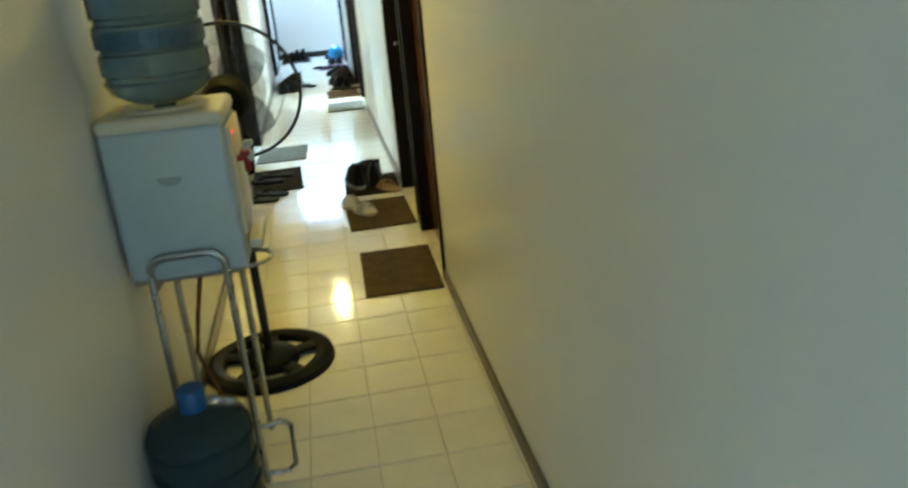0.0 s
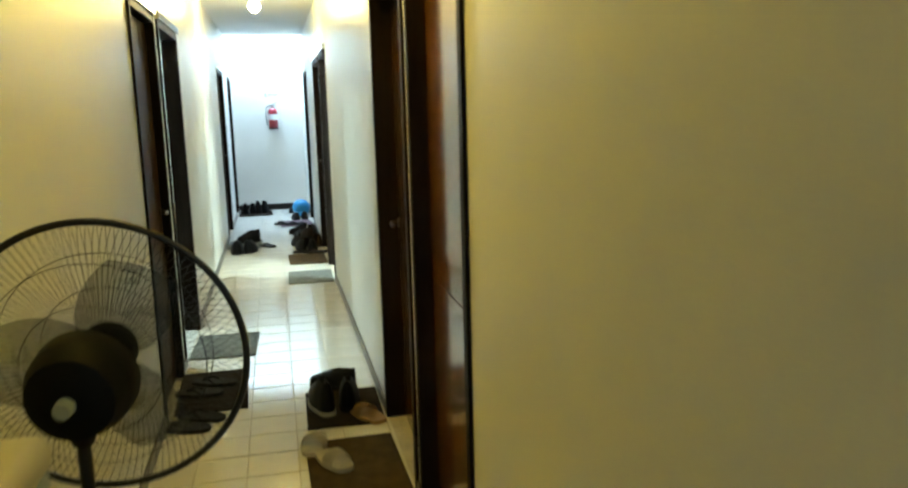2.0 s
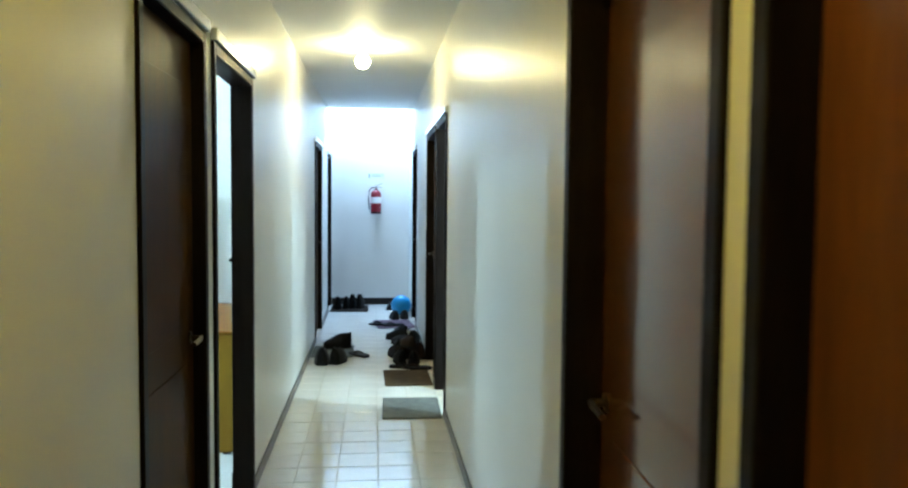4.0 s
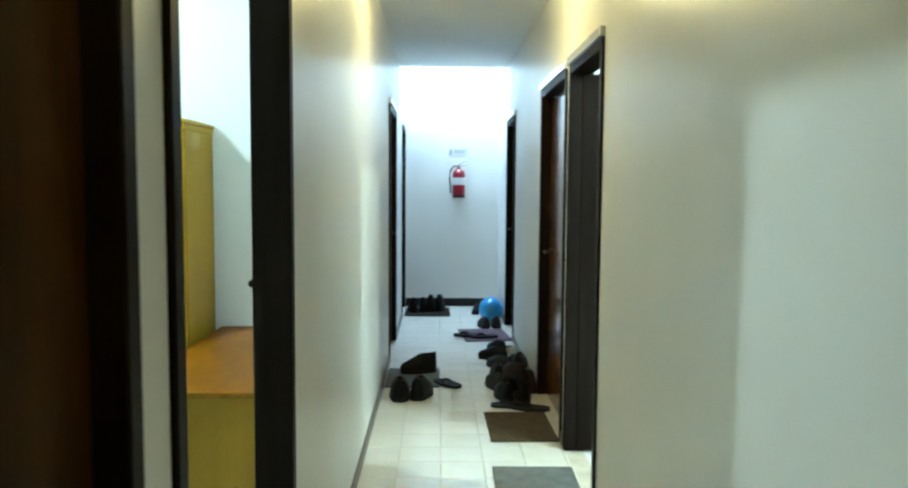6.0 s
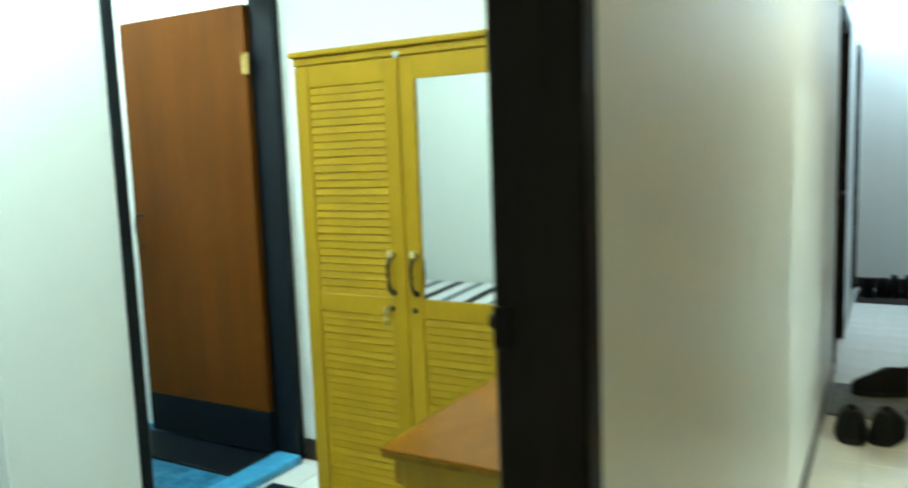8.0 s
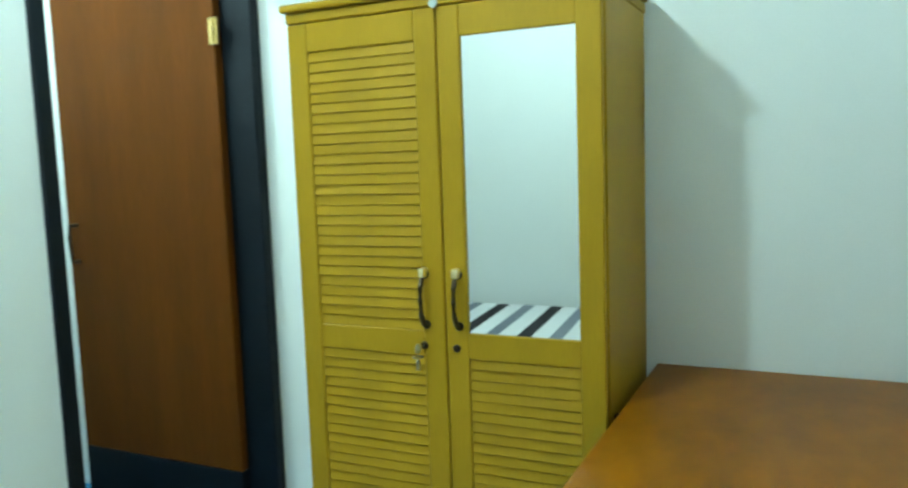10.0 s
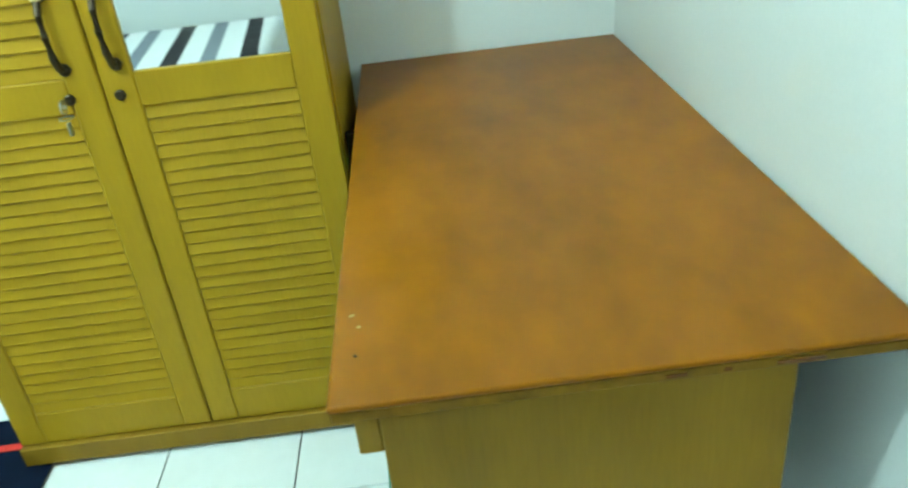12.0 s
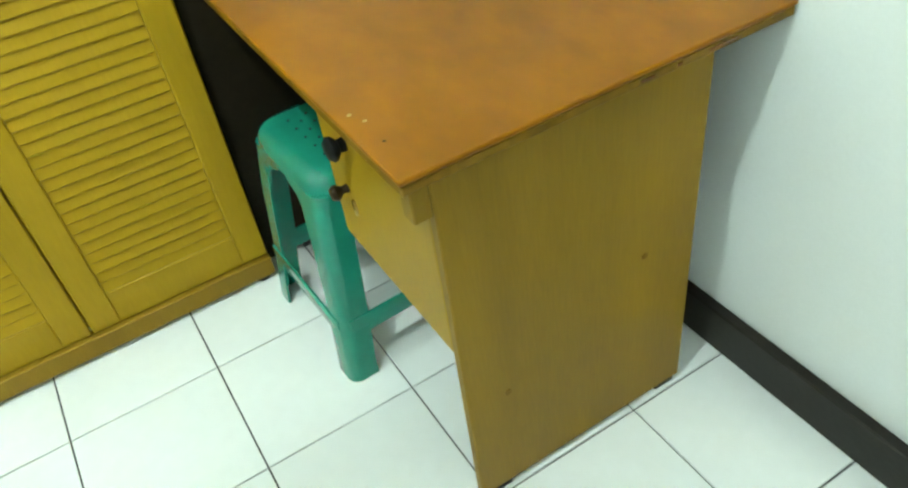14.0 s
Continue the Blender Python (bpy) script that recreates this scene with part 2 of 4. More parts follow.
# ---- mesh helpers ----
def box(bm, x0, x1, y0, y1, z0, z1, bevel=0.0, seg=1, m=None):
    vs = bmesh.ops.create_cube(bm, size=1.0)["verts"]
    bmesh.ops.transform(bm, verts=vs, matrix=Matrix.LocRotScale(((x0 + x1) / 2, (y0 + y1) / 2, (z0 + z1) / 2), None, (x1 - x0, y1 - y0, z1 - z0)))
    if bevel:
        es = {e for v in vs for e in v.link_edges}
        r = bmesh.ops.bevel(bm, geom=list(es), offset=bevel, segments=seg, affect="EDGES", profile=0.5)
        vs = list({v for f in r["faces"] for v in f.verts} | {v for v in vs if v.is_valid})
    if m is not None:
        bmesh.ops.transform(bm, verts=[v for v in vs if v.is_valid], matrix=m)
    return vs


def lathe(bm, profile, center=(0, 0, 0), seg=32, m=None):
    """Turns a profile of (radius, z) round the z axis."""
    rings = []
    made = []
    for r, z in profile:
        if r <= 1e-6:
            v = bm.verts.new((center[0], center[1], center[2] + z))
            rings.append([v])
            made.append(v)
        else:
            ring = [bm.verts.new((center[0] + r * math.cos(2 * math.pi * i / seg), center[1] + r * math.sin(2 * math.pi * i / seg), center[2] + z)) for i in range(seg)]
            rings.append(ring)
            made += ring
    for a, b in zip(rings, rings[1:]):
        for i in range(seg):
            j = (i + 1) % seg
            if len(a) == 1 and len(b) > 1:
                bm.faces.new((a[0], b[j], b[i]))
            elif len(b) == 1 and len(a) > 1:
                bm.faces.new((a[i], a[j], b[0]))
            elif len(a) > 1:
                bm.faces.new((a[i], a[j], b[j], b[i]))
    if m is not None:
        bmesh.ops.transform(bm, verts=made, matrix=m)
    return made


def tube(bm, pts, r, seg=8, closed=False):
    """A round bar along a line of points."""
    pts = [Vector(p) for p in pts]
    n = len(pts)
    rings = []
    up = Vector((0, 0, 1))
    for i, p in enumerate(pts):
        if closed:
            d = (pts[(i + 1) % n] - pts[i - 1]).normalized()
        else:
            d = (pts[min(i + 1, n - 1)] - pts[max(i - 1, 0)]).normalized()
        u = d.cross(up)
        if u.length < 0.05:
            u = d.cross(Vector((1, 0, 0)))
        u.normalize()
        v = d.cross(u).normalized()
        rings.append([bm.verts.new(p + r * (math.cos(2 * math.pi * k / seg) * u + math.sin(2 * math.pi * k / seg) * v)) for k in range(seg)])
    for a, b in zip(rings, rings[1:] + ([rings[0]] if closed else [])):
        for k in range(seg):
            bm.faces.new((a[k], a[(k + 1) % seg], b[(k + 1) % seg], b[k]))
    if not closed:
        bm.faces.new(rings[0])
        bm.faces.new(rings[-1])
    return [v for r_ in rings for v in r_]


def arc(c, r, a0, a1, n, plane="xz"):
    out = []
    for i in range(n + 1):
        a = radians(a0 + (a1 - a0) * i / n)
        p, q = r * math.cos(a), r * math.sin(a)
        out.append({"xz": (c[0] + p, c[1], c[2] + q), "xy": (c[0] + p, c[1] + q, c[2]), "yz": (c[0], c[1] + p, c[2] + q)}[plane])
    return out


def finish(name, bm, material, smooth=False, angle=40):
    bmesh.ops.recalc_face_normals(bm, faces=bm.faces)
    me = bpy.data.meshes.new(name)
    bm.to_mesh(me)
    bm.free()
    me.materials.append(material)
    if smooth:
        for p in me.polygons:
            p.use_smooth = True
        me.set_sharp_from_angle(angle=radians(angle))
    return me


def part(name, bm, material, parent, label="", smooth=False, angle=40):
    ob = new(name, finish(name, bm, material, smooth, angle))
    ob.parent = parent
    if label:
        tagged(ob, label)
    return ob


def thing(name, place, label, category, group="", turn=0):
    ob = new(name)
    ob.empty_display_size = 0.1
    ob.matrix_basis = pose(*place, 0, 0, turn)
    return tagged(ob, label, category, group)


def solid(name, bm, material, label, category="", kind="structure", smooth=False):
    return tagged(new(name, finish(name, bm, material, smooth)), label, category, kind=kind)


# ---- walls ----
def wall_y(name, x0, x1, y0, y1, z1, openings, material, label, zo=DOOR):
    """A wall that runs along y, with door openings (near, far)."""
    bm = bmesh.new()
    at = y0
    for a, b in sorted(openings):
        box(bm, x0, x1, at, a, 0, z1)
        box(bm, x0, x1, a, b, zo, z1)
        at = b
    box(bm, x0, x1, at, y1, 0, z1)
    bmesh.ops.remove_doubles(bm, verts=bm.verts, dist=1e-5)
    return solid(name, bm, material, label, "wall")


def wall_x(name, y0, y1, x0, x1, z1, material, label, z0=0):
    bm = bmesh.new()
    box(bm, x0, x1, y0, y1, z0, z1)
    return solid(name, bm, material, label, "wall")


J = 0.045  # frame thickness
LEFT_DOORS = [(8.02, 8.83), (8.96, 9.90), (14.02, 14.98), (16.2, 16.95)]
RIGHT_DOORS = [(6.06, 6.90), (6.98, 7.87), (11.17, 12.01), (12.10, 13.15), (14.95, 15.80)]
TOP = DOOR + J
wall_y("wall_west", -0.077, 0.0, START, END, H + 1.2, LEFT_DOORS, PAINT, "white painted corridor wall with dark door openings", TOP)
wall_y("wall_east", W, W + 0.10, START, END, H + 1.2, RIGHT_DOORS, PAINT, "white painted corridor wall with dark door openings", TOP)
wall_x("wall_end", END, END + 0.1, -0.09, W + 0.10, H + 1.2, PAINT, "white end wall of the corridor")
bm = bmesh.new()
box(bm, -0.09, 0.12, START - 0.1, START, 0, H + 1.2)
box(bm, W - 0.12, W + 0.10, START - 0.1, START, 0, H + 1.2)
box(bm, 0.12, W - 0.12, START - 0.1, START, TOP, H + 1.2)
solid("wall_start", bm, PAINT, "white wall with the entrance opening", "wall")
wall_x("wall_room_south", ROOM_Y0 - 0.08, ROOM_Y0, ROOM_X0 - 0.1, -0.078, RH + 0.1, PAINT_ROOM, "white painted bedroom wall")
wall_x("wall_room_north", ROOM_Y1, ROOM_Y1 + 0.1, ROOM_X0 - 0.1, -0.078, RH + 0.1, PAINT_ROOM, "white painted bedroom wall")
bm = bmesh.new()
box(bm, ROOM_X0 - 0.1, ROOM_X0, ROOM_Y0, ROOM_Y1, 0, RH + 0.1)
solid("wall_room_west", bm, PAINT_ROOM, "white painted bedroom wall", "wall")
# inner skin of the corridor wall on the bedroom's side
bm = bmesh.new()
box(bm, -0.0805, -0.0775, ROOM_Y0 - 0.02, 8.96, 0, RH)
box(bm, -0.0805, -0.0775, 9.90, ROOM_Y1, 0, RH)
box(bm, -0.0805, -0.0775, 8.96, 9.90, TOP, RH)
solid("wall_room_east", bm, PAINT_ROOM, "white painted bedroom wall", "wall")
# bathroom block: wall with the opening beside the corner
BX = -2.05
bm = bmesh.new()
box(bm, BX - 0.10, BX, 10.42, 10.88, 0, RH)
box(bm, BX - 0.10, BX, 10.88, ROOM_Y1, 2.115, RH)
box(bm, ROOM_X0, BX - 0.10, 10.42, 10.52, 0, RH)
bmesh.ops.remove_doubles(bm, verts=bm.verts, dist=1e-5)
solid("wall_bathroom", bm, PAINT_ROOM, "white painted wall round the bathroom", "wall")

bm = bmesh.new()
box(bm, -0.09, W + 0.10, START, WELL, H, H + 0.08)
solid("ceiling_corridor", bm, CEIL, "white painted corridor ceiling", "ceiling")
bm = bmesh.new()
box(bm, ROOM_X0 - 0.1, -0.081, ROOM_Y0 - 0.08, ROOM_Y1 + 0.1, RH, RH + 0.08)
solid("ceiling_room", bm, CEIL, "white painted bedroom ceiling", "ceiling")
bm = bmesh.new()
box(bm, -0.09, W + 0.10, WELL - 0.12, WELL, H + 0.08, H + 1.2)
solid("wall_light_well", bm, PAINT, "white painted upstand of the light well", "wall")


# small lit rooms behind doors on the east side
def side_room(name, y0, y1):
    bm = bmesh.new()
    x0, x1 = W + 0.10, W + 2.1
    box(bm, x1, x1 + 0.06, y0, y1, 0, H)
    box(bm, x0, x1, y0 - 0.06, y0, 0, H)
    box(bm, x0, x1, y1, y1 + 0.06, 0, H)
    box(bm, x0, x1, y0, y1, H, H + 0.06)
    box(bm, x0, x1, y0, y1, -0.08, -0.004)
    return solid(name, bm, PAINT_ROOM, "plain white walls of a side room", "wall")


side_room("wall_side_room_1", 6.98, 8.9)
side_room("wall_side_room_2", 10.0, 12.06)


def skirting(name, spans, material, label, zt=0.10):
    bm = bmesh.new()
    for x0, x1, y0, y1 in spans:
        box(bm, x0, x1, y0, y1, 0.002, zt, 0.003)
    return solid(name, bm, material, label, "baseboard")


def gaps(y0, y1, openings):
    out, at = [], y0
    for a, b in sorted(openings):
        if a - at > 0.02:
            out.append((at, a))
        at = b
    if y1 - at > 0.02:
        out.append((at, y1))
    return out


skirting("baseboard_west", [(0.0, 0.012, a + 0.002, b - 0.002) for a, b in gaps(START, END, LEFT_DOORS)], SKIRT_LIGHT, "brown-grey tiled baseboard", 0.07)
skirting("baseboard_east", [(W - 0.012, W, a + 0.002, b - 0.002) for a, b in gaps(START, END, RIGHT_DOORS)], SKIRT_LIGHT, "brown-grey tiled baseboard", 0.07)
skirting("baseboard_end", [(0.014, W - 0.014, END - 0.012, END)], SKIRT, "black tiled baseboard")
skirting("baseboard_room", [(-0.106, -0.0805, 9.905, ROOM_Y1 - 0.014), (BX + 0.015, -0.108, ROOM_Y1 - 0.012, ROOM_Y1),
                            (BX, BX + 0.012, 10.43, 10.87)], SKIRT, "black tiled baseboard")


# ---- doors ----
def door_frame(bm, x0, x1, a, b, top=DOOR):
    box(bm, x0, x1, a, a + J, 0.001, top + J, 0.004)
    box(bm, x0, x1, b - J, b, 0.001, top + J, 0.004)
    box(bm, x0, x1, a + J, b - J, top, top + J, 0.004)


def lever(parent, x, y, z, side):
    """Lever handle on a round rose, on the face that looks along -side x."""
    bm = bmesh.new()
    lathe(bm, [(0, 0), (0.024, 0), (0.024, 0.006), (0.010, 0.010), (0.010, 0.045), (0, 0.045)], seg=16, m=Matrix.Translation((x, y, z)) @ Euler((0, radians(-90 * side), 0)).to_matrix().to_4x4())
    tube(bm, [(x - side * 0.04, y, z), (x - side * 0.045, y - 0.03, z), (x - side * 0.042, y - 0.11, z - 0.004)], 0.008)
    part("door_handle", bm, DARK_METAL, parent, "dark metal lever handle", True)


def door(name, side, a, b, leaf, label, swing=0.0, hinge="near", leaf_mat=None, handle=True):
    """side -1: west wall, 1: east wall. The leaf sits towards the room behind."""
    x0, x1 = (-0.092, 0.012) if side < 0 else (W - 0.012, W + 0.113)
    bm = bmesh.new()
    door_frame(bm, x0, x1, a, b)
    d = tagged(new(name, finish(name, bm, FRAME)), label, "door", kind="structure")
    # added white strip: the bright reflection along the head of the frame
    bm = bmesh.new()
    box(bm, *((0.001, 0.026) if side < 0 else (W - 0.026, W - 0.001)), a - 0.004, b + 0.004, DOOR + J + 0.0005, DOOR + J + 0.045, 0.004)
    part("glint_strip", bm, FRAME_GLINT, d, "white strip standing for the glint on the frame head")
    if not leaf:
        return d
    w = b - a - 2 * J - 0.008
    lx = x0 + 0.02 if side < 0 else x1 - 0.02 - 0.038
    bm = bmesh.new()
    # panel door: stiles, rails and two sunk panels
    box(bm, 0, 0.038, 0, w, 0, DOOR - 0.012, 0.003)
    for z0, z1 in ((0.18, 0.92), (1.04, 1.88)):
        for xs in (-0.004, 0.0385):
            box(bm, xs, xs + 0.0035, 0.11, w - 0.11, z0, z1, 0.0015)
    ob = part("door_leaf", bm, leaf_mat or LEAF, d, "varnished brown wooden leaf")
    y = a + J + 0.004 if hinge == "near" else b - J - 0.004
    if hinge == "near":
        ob.matrix_basis = pose(lx, y, 0.008, 0, 0, -swing * side)
    else:
        ob.matrix_basis = pose(lx, y, 0.008, 0, 0, swing * side) @ Matrix.Translation((0, -w, 0))
    if handle:
        lever(ob, 0.038 if side < 0 else 0.0, w - 0.06 if hinge == "near" else 0.06, 1.0, -1 if side < 0 else 1)
    return d


DL = "dark-stained wooden door frame with a closed brown leaf"
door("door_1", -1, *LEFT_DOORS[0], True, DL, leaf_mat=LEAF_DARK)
d2 = door("door_2", -1, *LEFT_DOORS[1], False, "dark-stained wooden door frame of the open bedroom door")
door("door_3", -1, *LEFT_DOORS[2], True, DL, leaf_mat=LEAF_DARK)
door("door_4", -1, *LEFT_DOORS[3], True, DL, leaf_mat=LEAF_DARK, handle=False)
door("door_5", 1, *RIGHT_DOORS[0], True, DL, hinge="far")
door("door_6", 1, *RIGHT_DOORS[1], True, "dark-stained wooden door frame with a brown leaf standing ajar", swing=2)
# open leaf is brown wood too; the frame's near-black colour gives its shade
door("door_7", 1, *RIGHT_DOORS[2], True, "dark-stained wooden door frame with its brown leaf wide open", swing=84, hinge="far", leaf_mat=FRAME)
door("door_8", 1, *RIGHT_DOORS[3], True, DL)
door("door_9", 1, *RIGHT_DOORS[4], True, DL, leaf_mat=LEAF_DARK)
# latch plate and bolt on the jamb of the bedroom door
bm = bmesh.new()
box(bm, -0.091, -0.070, 9.8515, 9.8545, 1.170, 1.215, 0.001)
lathe(bm, [(0, 0), (0.010, 0), (0.011, 0.005), (0.008, 0.013), (0, 0.016)], seg=14, m=Matrix.Translation((-0.0925, 9.878, 1.193)) @ Euler((0, radians(-90), 0)).to_matrix().to_4x4())
part("latch", bm, FRAME, d2, "dark metal latch plate and knob", True)

# bathroom door frame and leaf
bm = bmesh.new()
door_frame(bm, BX - 0.125, BX + 0.012, 10.88, ROOM_Y1 - 0.004, 2.07)
d10 = tagged(new("door_10", finish("door_10", bm, NAVY_TRIM)), "blue-black painted bathroom door frame with its leaf open", "door", kind="structure")
bm = bmesh.new()
box(bm, BX - 0.92, BX - 0.118, 11.665, 11.702, 0.225, 2.035, 0.003)
bl = part("door_leaf", bm, BATH_LEAF, d10, "orange-brown plywood bathroom leaf")
# blue-black strip from the leaf's lower edge down towards the floor
bm = bmesh.new()
box(bm, BX - 0.92, BX - 0.118, 11.6655, 11.7015, 0.03, 0.2235, 0.002)
part("lower_strip", bm, NAVY_TRIM, bl, "blue-black strip below the leaf")
bm = bmesh.new()
for z in (1.74,):
    box(bm, BX - 0.135, BX - 0.095, 11.656, 11.6635, z, z + 0.09, 0.001)
    tube(bm, [(BX - 0.112, 11.654, z), (BX - 0.112, 11.654, z + 0.09)], 0.006)
part("hinge", bm, BRASS, d10, "brass butt hinge")
bm = bmesh.new()
tube(bm, [(BX - 0.86, 11.66, 1.12), (BX - 0.86, 11.625, 1.12), (BX - 0.86, 11.62, 1.08), (BX - 0.86, 11.625, 0.98), (BX - 0.86, 11.66, 0.98)], 0.007)
part("door_handle", bm, DARK_METAL, bl, "dark pull handle", True)
# low blue-black strip along the far side of the bathroom floor
bm = bmesh.new()
box(bm, ROOM_X0, BX - 0.126, 11.42, 11.663, 0.0125, 0.026, 0.003)
solid("trim_bath_strip", bm, NAVY_TRIM, "low blue-black strip on the bathroom floor", "ledge")
# bathroom floor with its raised sill
bm = bmesh.new()
box(bm, ROOM_X0, BX - 0.10, 10.52, ROOM_Y1, -0.05, 0.012, 0.0)
solid("floor_bathroom", bm, BATH_FLOOR, "dark blue patterned bathroom floor", "floor")
bm = bmesh.new()
box(bm, BX - 0.10, BX + 0.035, 10.93, ROOM_Y1 - 0.055, 0.0, 0.040, 0.008, 2)
solid("trim_sill", bm, BATH_BLUE, "light blue raised bathroom sill", "sill")

# ---- lamps ----
def bulb_lamp(place, label, glow, bulb_label="lit warm bulb"):
    t = thing("ceiling_lamp", place, label, "lamp")
    bm = bmesh.new()
    lathe(bm, [(0, 0), (0.055, 0), (0.055, -0.012), (0.030, -0.022), (0.024, -0.05), (0, -0.05)], seg=24)
    part("lamp_holder", bm, LAMP_WHITE, t, "white lamp holder", True)
    bm = bmesh.new()
    prof = [(0.014, -0.051)] + [(0.055 * math.sin(radians(a)), -0.115 + 0.055 * math.cos(radians(a))) for a in range(20, 180, 16)] + [(0, -0.17)]
    lathe(bm, prof, seg=20)
    part("bulb", bm, glow, t, bulb_label, True)
    return t


bulb_lamp((0.52, 11.9, H), "lit warm bulb in a white holder on the corridor ceiling", WARM_BULB)
bulb_lamp((0.55, 6.6, H), "lit weaker warm bulb in a white holder on the corridor ceiling", WEAK_BULB)


def panel_lamp(place, label, k=1.0, glow=None):
    t = thing("ceiling_lamp", place, label, "lamp")
    bm = bmesh.new()
    lathe(bm, [(0, 0), (0.15 * k, 0), (0.155 * k, -0.02), (0.14 * k, -0.03), (0, -0.03)], seg=32)
    part("lamp_holder", bm, LAMP_WHITE, t, "white round lamp base", True)
    bm = bmesh.new()
    lathe(bm, [(0.128 * k, -0.031), (0.135 * k, -0.045), (0.11 * k, -0.075), (0.06 * k, -0.09), (0, -0.094)], seg=28)
    part("diffuser", bm, glow or TUBE, t, "lit white diffuser", True)
    return t


bulb_lamp((-1.43, 10.15, RH), "lit cool-white bulb in a white holder on the bedroom ceiling", COOL_BULB, "lit cool-white bulb")
panel_lamp((-2.62, 10.98, RH), "lit small round cool-white lamp on the bathroom ceiling", 0.42)
panel_lamp((2.6, 10.54, H), "lit round cool-white lamp on a side room ceiling", 0.45, SIDE_TUBE)


# ---- water dispenser on its stand ----
def jug_profile(h=0.40, r=0.142):
    p = [(0, 0), (r * 0.9, 0.0), (r, 0.015)]
    z = 0.02
    for k in range(4):
        z0 = 0.03 + k * h * 0.19
        p += [(r, z0), (r, z0 + h * 0.12), (r * 0.945, z0 + h * 0.135), (r * 0.945, z0 + h * 0.165), (r, z0 + h * 0.18)]
    p += [(r, h * 0.82), (r * 0.9, h * 0.90), (r * 0.55, h * 0.97), (0.031, h), (0.028, h + 0.045)]
    return p


def dispenser():
    # base of the cabinet rests on the stand
    x0, x1, y0, y1, z0, z1 = 0.012, 0.345, 4.72, 5.04, 0.715, 1.15
    t = thing("water_dispenser", (0.178, 4.88, z0), "white table-top water dispenser on a tubular stand", "dispenser")
    o = Vector((0.178, 4.88, z0))

    def put(bm):
        bmesh.ops.translate(bm, verts=bm.verts, vec=-o)
        return bm

    bm = bmesh.new()
    box(bm, x0, x1, y0, y1, z0, z1, 0.018, 3)
    body = part("body", put(bm), WHITE_PLASTIC, t, "white plastic cabinet", True)
    bm = bmesh.new()
    box(bm, x0 - 0.004, x1 + 0.004, y0 + 0.004, y1 + 0.004, z1 - 0.012, z1 + 0.035, 0.02, 3)
    lathe(bm, [(0.125, 0.034), (0.118, 0.045), (0.09, 0.044), (0.06, 0.036), (0, 0.036)], ((x0 + x1) / 2, (y0 + y1) / 2, z1), 28)
    part("top_cover", put(bm), CREAM_PLASTIC, t, "cream moulded top with a bottle collar", True)
    bm = bmesh.new()
    vs = [bm.verts.new(((x0 + x1) / 2 + 0.034 * math.cos(radians(a)), y0 - 0.002, z0 + 0.30 + 0.026 * math.sin(radians(a)))) for a in range(180, 361, 15)]
    f = bm.faces.new(vs)
    ex = bmesh.ops.extrude_face_region(bm, geom=[f])
    bmesh.ops.translate(bm, verts=[g for g in ex["geom"] if isinstance(g, bmesh.types.BMVert)], vec=(0, 0.006, 0))
    part("badge", put(bm), GREY_MARK, t, "grey half-round badge")
    # the working side with taps looks into the corridor
    bm = bmesh.new()
    box(bm, x1 - 0.002, x1 + 0.012, y0 + 0.03, y1 - 0.03, z0 + 0.10, z1 - 0.02, 0.006, 2)
    part("front_panel", put(bm), CREAM_PLASTIC, t, "cream tap panel", True)
    for y, m, lab in ((y0 + 0.09, RED_PLASTIC, "red hot-water tap"), (y1 - 0.10, WHITE_PLASTIC, "white tap")):
        bm = bmesh.new()
        tube(bm, [(x1 + 0.01, y, z0 + 0.31), (x1 + 0.030, y, z0 + 0.31), (x1 + 0.038, y, z0 + 0.298), (x1 + 0.038, y, z0 + 0.270)], 0.010)
        box(bm, x1 + 0.022, x1 + 0.050, y - 0.010, y + 0.010, z0 + 0.316, z0 + 0.334, 0.004, 2)
        part("tap", put(bm), m, t, lab, True)
    bm = bmesh.new()
    lathe(bm, [(0.004, 0), (0.004, 0.003), (0, 0.004)], seg=10, m=Matrix.Translation((x1 + 0.011, y0 + 0.08, z1 - 0.045)) @ Euler((0, radians(90), 0)).to_matrix().to_4x4())
    part("indicator", put(bm), RED_LED, t, "lit red indicator")
    bm = bmesh.new()
    box(bm, x1 + 0.005, x1 + 0.045, y0 + 0.05, y1 - 0.05, z0 + 0.045, z0 + 0.075, 0.006, 2)
    part("drip_tray", put(bm), CREAM_PLASTIC, t, "cream drip tray", True)
    # jug upside down on top
    b = thing("water_jug", (0.178, 4.88, z1 + 0.0), "ribbed bluish clear water jug upside down on a dispenser", "water jug")
    bm = bmesh.new()
    h = 0.40
    lathe(bm, [(r, h + 0.045 - z) for r, z in reversed(jug_profile(h, 0.148))], seg=40)
    part("jug_body", bm, BOTTLE, b, "", True)
    bm = bmesh.new()
    lathe(bm, [(0.1493, 0.21), (0.1493, 0.255)], seg=40)
    bmesh.ops.delete(bm, geom=[f for f in bm.faces if f.calc_center_median().y > -0.02], context="FACES")
    part("label_band", bm, LABEL_BLUE, b, "faded blue printed label")
    return t


dispenser()


